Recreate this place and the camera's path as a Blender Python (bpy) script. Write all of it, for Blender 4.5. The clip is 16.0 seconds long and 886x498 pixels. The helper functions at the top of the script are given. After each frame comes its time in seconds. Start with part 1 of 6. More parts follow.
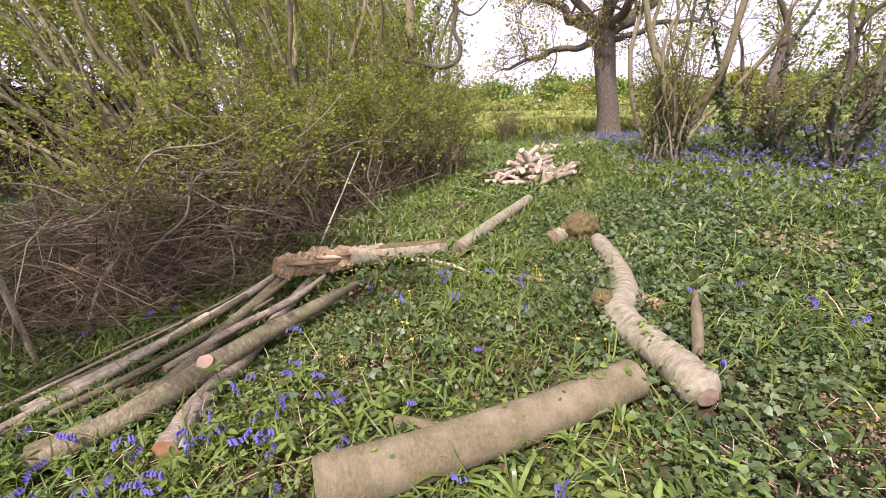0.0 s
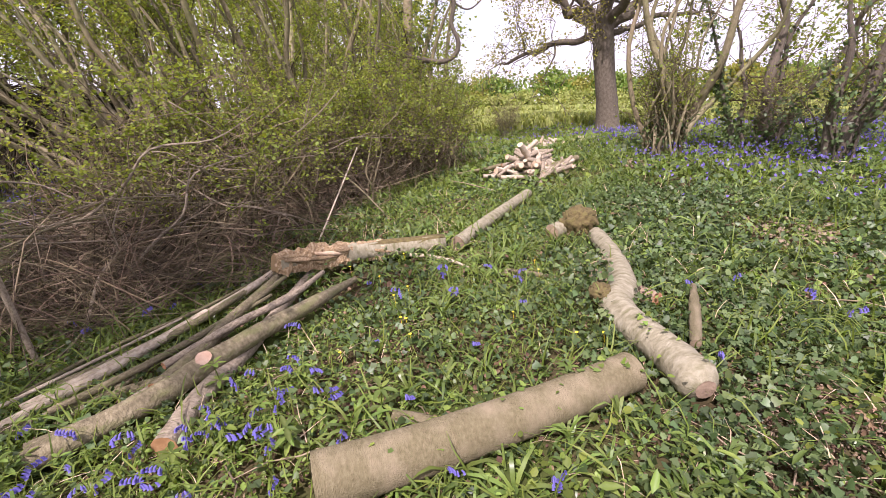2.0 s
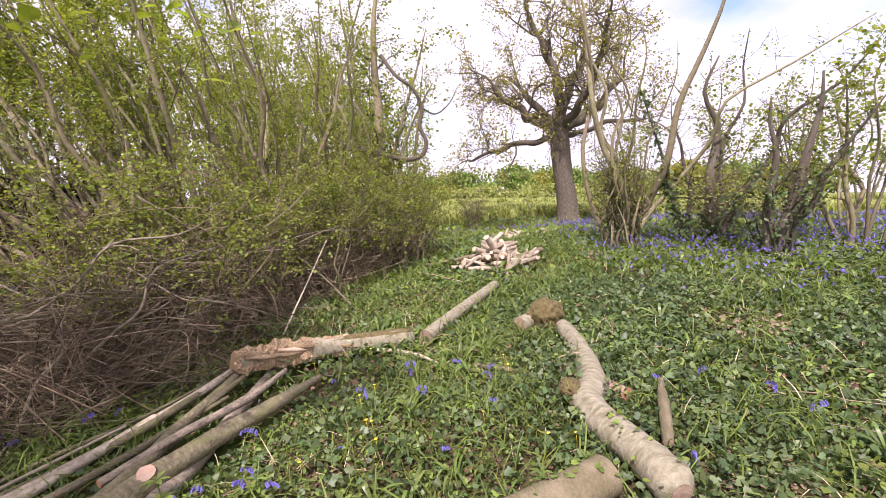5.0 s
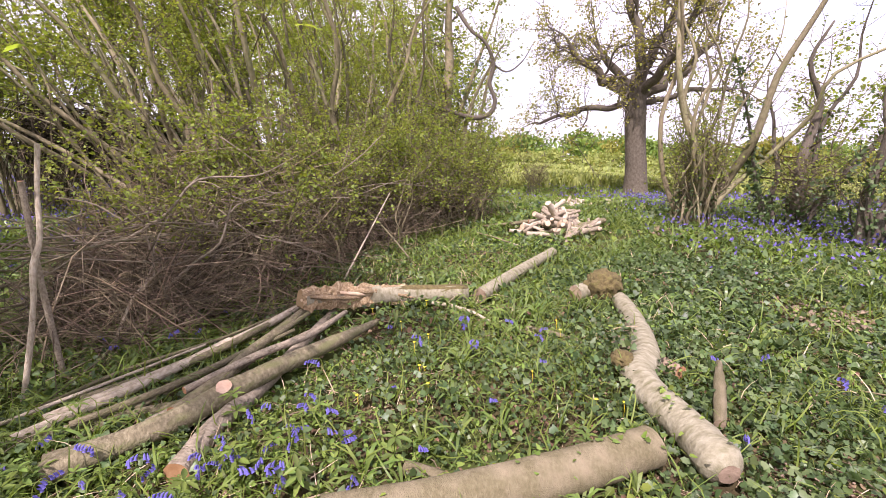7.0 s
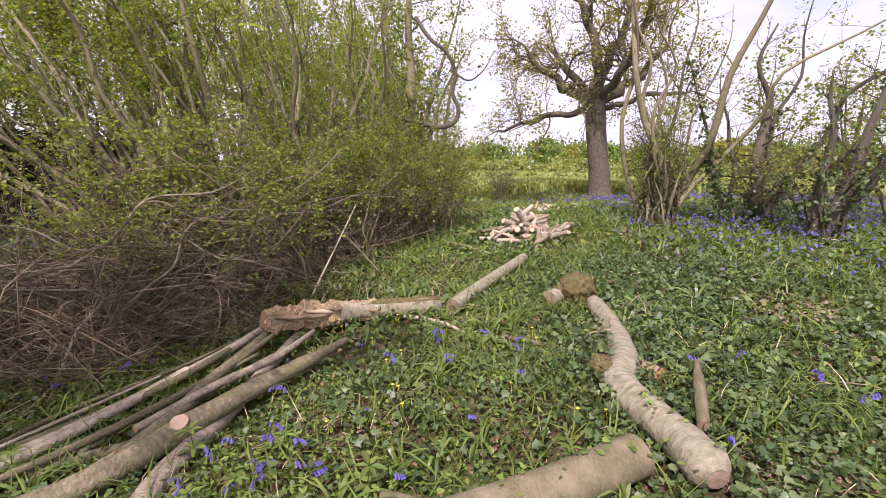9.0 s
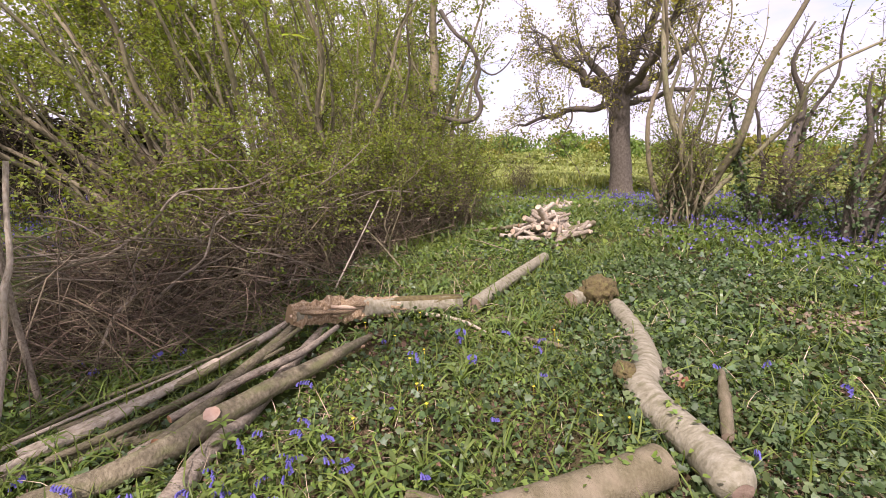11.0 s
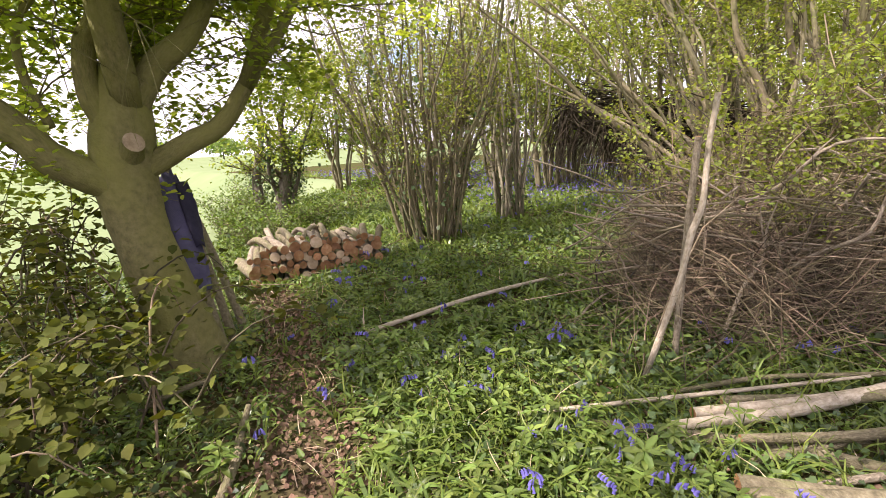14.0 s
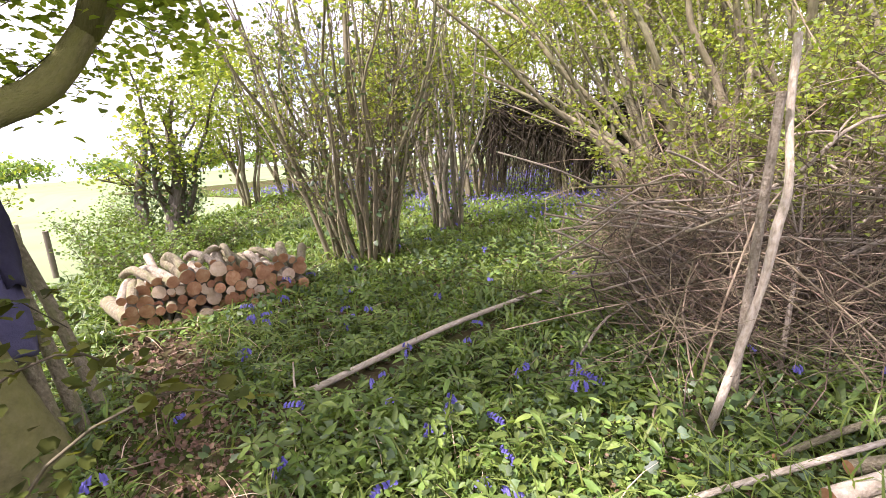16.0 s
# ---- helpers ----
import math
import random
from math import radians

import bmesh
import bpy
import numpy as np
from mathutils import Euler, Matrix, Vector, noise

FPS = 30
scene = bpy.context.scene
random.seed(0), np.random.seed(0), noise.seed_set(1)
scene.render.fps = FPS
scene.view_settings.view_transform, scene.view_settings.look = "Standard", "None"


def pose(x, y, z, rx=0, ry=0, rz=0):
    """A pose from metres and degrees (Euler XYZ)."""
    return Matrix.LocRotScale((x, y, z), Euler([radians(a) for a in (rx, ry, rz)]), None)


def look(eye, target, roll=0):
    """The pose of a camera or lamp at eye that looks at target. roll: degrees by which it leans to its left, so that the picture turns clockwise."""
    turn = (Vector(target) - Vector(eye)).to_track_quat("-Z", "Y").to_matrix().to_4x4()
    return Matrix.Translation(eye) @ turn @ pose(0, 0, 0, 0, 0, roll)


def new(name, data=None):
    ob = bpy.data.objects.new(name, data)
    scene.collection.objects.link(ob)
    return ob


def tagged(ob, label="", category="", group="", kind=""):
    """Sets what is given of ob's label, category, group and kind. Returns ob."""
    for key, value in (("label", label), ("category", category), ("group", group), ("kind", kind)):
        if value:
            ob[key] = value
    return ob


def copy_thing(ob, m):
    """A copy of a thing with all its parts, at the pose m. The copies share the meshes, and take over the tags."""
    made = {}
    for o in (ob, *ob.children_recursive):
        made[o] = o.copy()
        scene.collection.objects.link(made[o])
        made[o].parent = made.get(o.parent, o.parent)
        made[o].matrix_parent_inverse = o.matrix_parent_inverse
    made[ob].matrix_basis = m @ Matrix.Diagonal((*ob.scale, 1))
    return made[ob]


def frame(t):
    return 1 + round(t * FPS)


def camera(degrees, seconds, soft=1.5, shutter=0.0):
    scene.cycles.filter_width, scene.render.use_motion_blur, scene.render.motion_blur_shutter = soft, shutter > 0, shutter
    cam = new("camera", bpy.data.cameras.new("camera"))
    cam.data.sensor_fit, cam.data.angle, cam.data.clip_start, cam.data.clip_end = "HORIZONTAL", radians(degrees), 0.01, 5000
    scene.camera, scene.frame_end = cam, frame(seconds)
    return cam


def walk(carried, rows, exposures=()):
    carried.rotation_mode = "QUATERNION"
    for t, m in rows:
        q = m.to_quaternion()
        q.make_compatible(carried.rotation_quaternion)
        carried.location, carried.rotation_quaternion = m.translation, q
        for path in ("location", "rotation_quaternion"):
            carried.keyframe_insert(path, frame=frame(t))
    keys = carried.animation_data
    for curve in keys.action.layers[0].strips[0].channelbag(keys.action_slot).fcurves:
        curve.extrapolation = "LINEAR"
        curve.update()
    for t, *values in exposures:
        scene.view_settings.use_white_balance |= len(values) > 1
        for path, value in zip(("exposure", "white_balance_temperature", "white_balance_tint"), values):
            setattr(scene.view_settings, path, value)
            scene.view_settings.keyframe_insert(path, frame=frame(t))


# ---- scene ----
cam = camera(87.4, 16.0, soft=0.75)
PATH = [
    (0, 0.000, 0.000, 1.506, 0.00, -18.69, -4.98),
    (0.5, 0.004, -0.009, 1.507, -0.17, -18.48, -4.88),
    (1, 0.009, -0.011, 1.502, 0.09, -19.16, -5.60),
    (1.5, 0.009, -0.013, 1.500, 1.07, -19.13, -5.88),
    (2, 0.015, 0.000, 1.498, 0.07, -19.21, -5.47),
    (2.5, 0.017, 0.006, 1.501, -0.85, -19.24, -5.69),
    (3, 0.023, 0.003, 1.505, -0.37, -18.81, -4.98),
    (3.5, 0.025, -0.002, 1.508, 0.21, -18.44, -4.37),
    (4, 0.032, 0.007, 1.521, -0.56, -17.73, -3.73),
    (4.5, 0.070, 0.030, 1.560, -5.29, -10.44, -4.32),
    (4.7, 0.057, 0.020, 1.553, -5.71, -8.57, -4.69),
    (6.8, -0.109, -0.138, 1.553, 10.45, -13.27, -3.30),
    (7, -0.030, -0.048, 1.541, 2.24, -13.26, -0.80),
    (7.5, -0.008, 0.068, 1.514, -6.71, -12.71, -0.70),
    (8, -0.019, 0.074, 1.509, -4.66, -12.04, -1.50),
    (8.5, -0.023, 0.070, 1.508, -2.69, -11.83, -2.20),
    (9, -0.022, 0.069, 1.515, -1.49, -12.09, -2.70),
    (11.5, -0.092, 0.060, 1.592, 2.33, -13.44, -0.70),
    (12, -0.166, 0.086, 1.499, 15.63, -13.95, -2.60),
    (12.3, -0.353, -0.085, 1.465, 24.43, -13.30, -3.20),
    (12.5, -0.440, -0.122, 1.508, 30.58, -14.12, -4.30),
    (12.9, -0.574, -0.144, 1.482, 41.21, -14.91, -2.35),
    (13, -0.697, -0.142, 1.502, 43.67, -16.11, -0.60),
    (13.3, -1.010, -0.093, 1.535, 49.55, -15.98, -7.72),
    (13.5, -1.086, -0.022, 1.445, 53.54, -12.65, -7.40),
    (13.8, -1.305, 0.026, 1.400, 53.95, -12.97, -5.80),
    (14, -1.436, 0.075, 1.392, 53.72, -13.00, -3.60),
    (14.2, -1.591, 0.007, 1.405, 51.02, -13.09, -5.45),
    (14.5, -1.784, 0.075, 1.344, 48.91, -12.77, -3.40),
    (15, -1.954, 0.151, 1.305, 41.78, -12.24, -0.30),
    (15.5, -2.197, 0.329, 1.215, 43.86, -12.07, -2.10),
    (16, -2.324, 0.447, 1.213, 43.18, -11.69, -4.30),
]


def heading(x, y, z, yaw, pitch, roll):
    a, b = radians(yaw), radians(pitch)
    ahead = Vector((-math.sin(a) * math.cos(b), math.cos(a) * math.cos(b), math.sin(b)))
    eye = Vector((x, y, z))
    return look(eye, eye + 2 * ahead, roll)


walk(cam, [(row[0], heading(*row[1:])) for row in PATH], [(0, 0.64, 6150, 36), (4.7, 0.62, 6150, 36), (7, 0.74, 6150, 36), (8, 0.48, 6150, 36), (9, 0.4, 6150, 36), (12.5, 0.52, 6200, 35), (13.5, 0.88, 6450, 28), (14.5, 1.22, 6400, 28), (16, 1.52, 6000, 34)])

# ---- world and sun: bright, broken cloud with a veiled sun behind the walker ----
SUN_UP, SUN_AZ = radians(54), radians(196)
world = bpy.data.worlds.new("sky")
scene.world = world
world.use_nodes = True
wn, wl = world.node_tree.nodes, world.node_tree.links
wn.clear()
w_out, w_bg, w_bg2, w_mix = wn.new("ShaderNodeOutputWorld"), wn.new("ShaderNodeBackground"), wn.new("ShaderNodeBackground"), wn.new("ShaderNodeMixShader")
w_sky = wn.new("ShaderNodeTexSky")
w_sky.sky_type, w_sky.sun_disc = "NISHITA", False
w_sky.sun_elevation, w_sky.sun_rotation = SUN_UP, SUN_AZ
w_tc, w_map, w_noise, w_ramp = wn.new("ShaderNodeTexCoord"), wn.new("ShaderNodeMapping"), wn.new("ShaderNodeTexNoise"), wn.new("ShaderNodeValToRGB")
w_map.inputs["Scale"].default_value = (1.0, 1.0, 2.2)
w_noise.inputs["Scale"].default_value, w_noise.inputs["Detail"].default_value = 2.3, 6
w_ramp.color_ramp.elements[0].position, w_ramp.color_ramp.elements[1].position = 0.30, 0.47
wl.new(w_tc.outputs["Generated"], w_map.inputs["Vector"])
wl.new(w_map.outputs["Vector"], w_noise.inputs["Vector"])
wl.new(w_noise.outputs["Fac"], w_ramp.inputs["Fac"])
wl.new(w_sky.outputs["Color"], w_bg.inputs["Color"])
w_bg.inputs["Strength"].default_value = 0.15
w_bg2.inputs["Color"].default_value = (0.965, 0.955, 1.0, 1)
w_bg2.inputs["Strength"].default_value = 0.82
wl.new(w_ramp.outputs["Color"], w_mix.inputs["Fac"])
wl.new(w_bg.outputs["Background"], w_mix.inputs[1])
wl.new(w_bg2.outputs["Background"], w_mix.inputs[2])
wl.new(w_mix.outputs["Shader"], w_out.inputs["Surface"])

sun = new("sun", bpy.data.lights.new("sun", "SUN"))
sun.data.energy, sun.data.angle, sun.data.color = 4.7, radians(1.2), (1.0, 0.95, 0.86)
sun_from = Vector((math.sin(SUN_AZ) * math.cos(SUN_UP), math.cos(SUN_AZ) * math.cos(SUN_UP), math.sin(SUN_UP)))
sun.matrix_world = look(sun_from * 30, (0, 0, 0))

# ---- materials ----


def material(name, ramp, rough=0.8, scale=8.0, stretch=(1, 1, 1), bump=0.3, bump_scale=None, coords="Object", random_by="", spread=0.0,
             passing=0.0, pass_tint=(1, 1, 1), sheen=0.3, detail=6, marks=None):
    """A two-scale procedural surface. ramp: colours from low to high. random_by: 'island' or 'object' varies value by spread.
    passing: share of light that passes a leaf. marks: (colour, scale vector, low, high, strength) of streaks or spots in the second texture."""
    m = bpy.data.materials.new(name)
    m.use_nodes = True
    n, l = m.node_tree.nodes, m.node_tree.links
    n.clear()
    out, shade = n.new("ShaderNodeOutputMaterial"), n.new("ShaderNodeBsdfPrincipled")
    tc, mp = n.new("ShaderNodeTexCoord"), n.new("ShaderNodeMapping")
    mp.inputs["Scale"].default_value = stretch
    l.new(tc.outputs["UV" if coords == "UV" else coords], mp.inputs["Vector"])
    tex = n.new("ShaderNodeTexNoise")
    tex.inputs["Scale"].default_value, tex.inputs["Detail"].default_value, tex.inputs["Roughness"].default_value = scale, detail, 0.65
    l.new(mp.outputs["Vector"], tex.inputs["Vector"])
    cr = n.new("ShaderNodeValToRGB")
    while len(cr.color_ramp.elements) < len(ramp):
        cr.color_ramp.elements.new(0.5)
    for k, c in enumerate(ramp):
        e = cr.color_ramp.elements[k]
        e.position, e.color = 0.25 + 0.5 * k / max(1, len(ramp) - 1), (*c, 1)
    l.new(tex.outputs["Fac"], cr.inputs["Fac"])
    colour = cr.outputs["Color"]
    if marks:
        tint, mscale, low, high, amount = marks
        mp2, tex2, mr, mx = n.new("ShaderNodeMapping"), n.new("ShaderNodeTexNoise"), n.new("ShaderNodeMapRange"), n.new("ShaderNodeMix")
        mp2.inputs["Scale"].default_value = mscale
        tex2.inputs["Scale"].default_value, tex2.inputs["Detail"].default_value = 1.0, 4
        l.new(tc.outputs["UV" if coords == "UV" else coords], mp2.inputs["Vector"])
        l.new(mp2.outputs["Vector"], tex2.inputs["Vector"])
        mr.inputs["From Min"].default_value, mr.inputs["From Max"].default_value, mr.inputs["To Max"].default_value = low, high, amount
        l.new(tex2.outputs["Fac"], mr.inputs["Value"])
        mx.data_type = "RGBA"
        l.new(mr.outputs["Result"], mx.inputs["Factor"])
        l.new(colour, mx.inputs["A"])
        mx.inputs["B"].default_value = (*tint, 1)
        colour = mx.outputs["Result"]
    if random_by:
        src = n.new("ShaderNodeNewGeometry").outputs["Random Per Island"] if random_by == "island" else n.new("ShaderNodeObjectInfo").outputs["Random"]
        hsv, mr = n.new("ShaderNodeHueSaturation"), n.new("ShaderNodeMapRange")
        mr.inputs["To Min"].default_value, mr.inputs["To Max"].default_value = 1 - spread, 1 + spread
        l.new(src, mr.inputs["Value"])
        l.new(mr.outputs["Result"], hsv.inputs["Value"])
        mh, wh = n.new("ShaderNodeMapRange"), n.new("ShaderNodeTexWhiteNoise")
        wh.noise_dimensions = "1D"
        l.new(src, wh.inputs["W"])
        mh.inputs["To Min"].default_value, mh.inputs["To Max"].default_value = 0.5 - 0.04 * spread, 0.5 + 0.04 * spread
        l.new(wh.outputs["Value"], mh.inputs["Value"])
        l.new(mh.outputs["Result"], hsv.inputs["Hue"])
        l.new(colour, hsv.inputs["Color"])
        colour = hsv.outputs["Color"]
    l.new(colour, shade.inputs["Base Color"])
    shade.inputs["Roughness"].default_value = rough
    shade.inputs["Specular IOR Level"].default_value = sheen
    if bump:
        bp, btex = n.new("ShaderNodeBump"), n.new("ShaderNodeTexNoise")
        btex.inputs["Scale"].default_value, btex.inputs["Detail"].default_value = bump_scale or scale * 4, 5
        l.new(mp.outputs["Vector"], btex.inputs["Vector"])
        bp.inputs["Strength"].default_value, bp.inputs["Distance"].default_value = bump, 0.01
        l.new(btex.outputs["Fac"], bp.inputs["Height"])
        l.new(bp.outputs["Normal"], shade.inputs["Normal"])
    if passing:
        tl, mixs, tm = n.new("ShaderNodeBsdfTranslucent"), n.new("ShaderNodeMixShader"), n.new("ShaderNodeMix")
        tm.data_type, tm.blend_type = "RGBA", "MULTIPLY"
        tm.inputs["Factor"].default_value = 1.0
        l.new(colour, tm.inputs["A"])
        tm.inputs["B"].default_value = (*pass_tint, 1)
        l.new(tm.outputs["Result"], tl.inputs["Color"])
        mixs.inputs["Fac"].default_value = passing
        l.new(shade.outputs["BSDF"], mixs.inputs[1])
        l.new(tl.outputs["BSDF"], mixs.inputs[2])
        l.new(mixs.outputs["Shader"], out.inputs["Surface"])
    else:
        l.new(shade.outputs["BSDF"], out.inputs["Surface"])
    return m


BARK_TAN = material("bark_tan", [(0.11, 0.092, 0.045), (0.17, 0.145, 0.075), (0.25, 0.218, 0.125)], 0.88, 1.0, (30, 75, 1), 0.9, 2.6, "UV", detail=9,
                    marks=((0.30, 0.25, 0.155), (4, 7, 1), 0.45, 0.66, 0.7))
BARK_GREY = material("bark_grey", [(0.14, 0.126, 0.072), (0.255, 0.232, 0.148), (0.38, 0.355, 0.255)], 0.86, 1.0, (9, 26, 1), 0.8, 2.6, "UV", detail=9,
                     marks=((0.11, 0.105, 0.04), (4, 18, 1), 0.53, 0.66, 0.75))
BARK_BRANCH = material("bark_branch", [(0.075, 0.062, 0.033), (0.185, 0.156, 0.09), (0.33, 0.29, 0.18)], 0.88, 1.0, (10, 34, 1), 1.0, 2.4, "UV", detail=9,
                       marks=((0.16, 0.17, 0.06), (4, 5, 1), 0.48, 0.64, 0.65))
BARK_PALE = material("bark_pale", [(0.12, 0.095, 0.06), (0.29, 0.24, 0.165), (0.44, 0.39, 0.29)], 0.88, 1.0, (8, 40, 1), 1.0, 2.4, "UV", detail=9,
                     marks=((0.11, 0.085, 0.05), (6, 14, 1), 0.55, 0.66, 0.7))
BARK_TREE = material("bark_tree", [(0.085, 0.078, 0.03), (0.165, 0.148, 0.058), (0.24, 0.205, 0.09)], 0.9, 5, (5, 4, 1), 0.8, 12, "UV",
                     marks=((0.20, 0.195, 0.05), (3, 1.5, 1), 0.38, 0.6, 0.8))
BARK_OAK = material("bark_oak", [(0.06, 0.05, 0.034), (0.125, 0.105, 0.075), (0.185, 0.16, 0.118)], 0.9, 3.0, (12, 2.5, 1), 0.9, 9, "UV")
BARK_STEM = material("bark_stem", [(0.105, 0.09, 0.047), (0.20, 0.172, 0.095), (0.29, 0.258, 0.16)], 0.85, 2.5, (4, 6, 1), 0.3, 12, "UV", random_by="object", spread=0.35,
                     marks=((0.14, 0.16, 0.05), (2, 2, 1), 0.5, 0.7, 0.6))
BARK_POLE = material("bark_pole", [(0.13, 0.11, 0.065), (0.26, 0.225, 0.15), (0.36, 0.325, 0.23)], 0.85, 2.5, (4, 6, 1), 0.3, 12, "UV", random_by="object", spread=0.3,
                     marks=((0.15, 0.165, 0.06), (2, 2, 1), 0.5, 0.7, 0.6))
TWIG = material("twig", [(0.062, 0.048, 0.028), (0.145, 0.112, 0.065), (0.30, 0.24, 0.15)], 0.85, 5, random_by="island", spread=0.75, bump=0)
# twig brown taken down: the dense crown's shade is in this colour
TWIG_SHADED = material("twig_shaded", [(0.024, 0.021, 0.013), (0.05, 0.042, 0.026), (0.09, 0.074, 0.048)], 0.9, 5, random_by="island", spread=0.5, bump=0, sheen=0.1)
TWIG_PALE = material("twig_pale", [(0.14, 0.105, 0.06), (0.24, 0.185, 0.115), (0.36, 0.29, 0.195)], 0.85, 5, random_by="island", spread=0.45, bump=0)
TWIG_STEM = material("twig_stem", [(0.085, 0.065, 0.035), (0.16, 0.13, 0.07)], 0.85, 5, random_by="island", spread=0.4, bump=0)
ROTTEN = material("rotten_wood", [(0.12, 0.075, 0.035), (0.36, 0.25, 0.13), (0.70, 0.59, 0.39)], 0.9, 4.0, (6, 14, 1), 1.0, 12, "UV")
CUT = material("cut_wood", [(0.23, 0.10, 0.04), (0.37, 0.19, 0.09), (0.52, 0.33, 0.18)], 0.85, 14, random_by="object", spread=0.22, bump=0.3)
CUT_PALE = material("pale_wood", [(0.36, 0.25, 0.15), (0.54, 0.41, 0.26), (0.68, 0.56, 0.40)], 0.85, 14, bump=0.4, random_by="island", spread=0.2)
STICK = material("bare_stick", [(0.20, 0.16, 0.10), (0.44, 0.37, 0.26), (0.60, 0.54, 0.42)], 0.85, 1.0, (6, 22, 1), 0.8, 2.4, "UV", detail=9)
FIELD_GRASS = material("field_grass", [(0.18, 0.22, 0.05), (0.28, 0.32, 0.09), (0.38, 0.40, 0.14)], 0.7, 3, random_by="island", spread=0.3, bump=0, passing=0.4, pass_tint=(1.3, 1.3, 0.6))
CUT_FRESH = material("pinkish_cut", [(0.36, 0.22, 0.14), (0.46, 0.31, 0.21), (0.56, 0.42, 0.31)], 0.85, 18, bump=0.4)
CUT_OLD = material("weathered_cut", [(0.16, 0.115, 0.07), (0.27, 0.20, 0.13), (0.38, 0.30, 0.20)], 0.9, 16, random_by="object", spread=0.2, bump=0.5)
MOSS = material("moss", [(0.045, 0.04, 0.015), (0.13, 0.10, 0.04), (0.17, 0.16, 0.05)], 0.95, 30, bump=1.0, bump_scale=90)
SOIL = material("woodland_soil", [(0.045, 0.034, 0.019), (0.075, 0.06, 0.03), (0.115, 0.09, 0.05)], 0.95, 6, bump=0.8, bump_scale=40, sheen=0.0,
                marks=((0.055, 0.085, 0.018), (0.9, 0.9, 0.9), 0.42, 0.58, 0.8))
LITTER = material("leaf_litter", [(0.085, 0.05, 0.028), (0.17, 0.108, 0.062), (0.30, 0.22, 0.14)], 0.85, 30, random_by="island", spread=0.5, bump=0, passing=0.1)
GRASS = material("grass_blade", [(0.09, 0.135, 0.02), (0.155, 0.21, 0.037), (0.245, 0.285, 0.066)], 0.5, 3, random_by="island", spread=0.35, bump=0, passing=0.4, pass_tint=(1.3, 1.35, 0.6), sheen=0.4)
IVY = material("ivy_leaf", [(0.04, 0.07, 0.024), (0.08, 0.125, 0.04), (0.14, 0.19, 0.07)], 0.46, 4, random_by="island", spread=0.45, bump=0, passing=0.18, pass_tint=(1.3, 1.4, 0.5), sheen=0.4)
HERB = material("herb_leaf", [(0.09, 0.15, 0.024), (0.155, 0.23, 0.04), (0.23, 0.31, 0.06)], 0.5, 4, random_by="island", spread=0.4, bump=0, passing=0.3, pass_tint=(1.3, 1.4, 0.5), sheen=0.4)
MERCURY = material("mercury_leaf", [(0.08, 0.125, 0.02), (0.13, 0.19, 0.034), (0.195, 0.26, 0.055)], 0.5, 4, random_by="island", spread=0.4, bump=0, passing=0.28, pass_tint=(1.3, 1.4, 0.5), sheen=0.4)
STRAP = material("strap_leaf", [(0.065, 0.115, 0.02), (0.12, 0.18, 0.034), (0.20, 0.26, 0.06)], 0.38, 4, random_by="island", spread=0.4, bump=0, passing=0.3, pass_tint=(1.3, 1.4, 0.5), sheen=0.5)
HAZEL = material("hazel_leaf", [(0.125, 0.17, 0.028), (0.205, 0.265, 0.048), (0.31, 0.365, 0.085)], 0.55, 3, random_by="island", spread=0.4, bump=0, passing=0.5, pass_tint=(1.5, 1.4, 0.5))
TREELEAF = material("tree_leaf", [(0.14, 0.19, 0.03), (0.22, 0.29, 0.05), (0.31, 0.38, 0.085)], 0.55, 3, random_by="island", spread=0.35, bump=0, passing=0.62, pass_tint=(1.7, 1.6, 0.6))
OAKLEAF = material("oak_leaf", [(0.17, 0.175, 0.035), (0.27, 0.27, 0.06), (0.36, 0.355, 0.10)], 0.6, 3, random_by="island", spread=0.35, bump=0, passing=0.45, pass_tint=(1.4, 1.3, 0.5))
# leaf green lowered to carry the old tree's shadow at its foot
SCRUB_SHADED = material("scrub_leaf_shaded", [(0.05, 0.06, 0.011), (0.085, 0.098, 0.018), (0.15, 0.165, 0.03)], 0.7, 4, random_by="island", spread=0.5, bump=0, passing=0.4, pass_tint=(1.4, 1.3, 0.4), sheen=0.12)
BLOOM = material("bluebell_petal", [(0.125, 0.098, 0.36), (0.19, 0.155, 0.46), (0.28, 0.235, 0.55)], 0.5, 20, random_by="island", spread=0.3, bump=0, passing=0.35)
YELLOW = material("celandine_petal", [(0.8, 0.62, 0.02), (0.85, 0.7, 0.04)], 0.4, 20, bump=0)
FIELD = material("field_crop", [(0.15, 0.20, 0.09), (0.19, 0.24, 0.115), (0.23, 0.27, 0.14)], 0.95, 0.08, bump=0.1, bump_scale=20, sheen=0.0)
FABRIC = material("navy_fabric", [(0.05, 0.045, 0.085), (0.085, 0.078, 0.135), (0.12, 0.112, 0.18)], 0.9, 12, bump=0.5, bump_scale=160, marks=((0.055, 0.05, 0.075), (3, 3, 3), 0.45, 0.7, 0.6))
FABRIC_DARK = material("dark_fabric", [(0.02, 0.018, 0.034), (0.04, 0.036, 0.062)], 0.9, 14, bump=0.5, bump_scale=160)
POST = material("old_post", [(0.10, 0.085, 0.06), (0.2, 0.17, 0.12)], 0.9, 10, (1, 1, 0.2))

# ---- mesh helpers ----
R = np.random.default_rng(11)


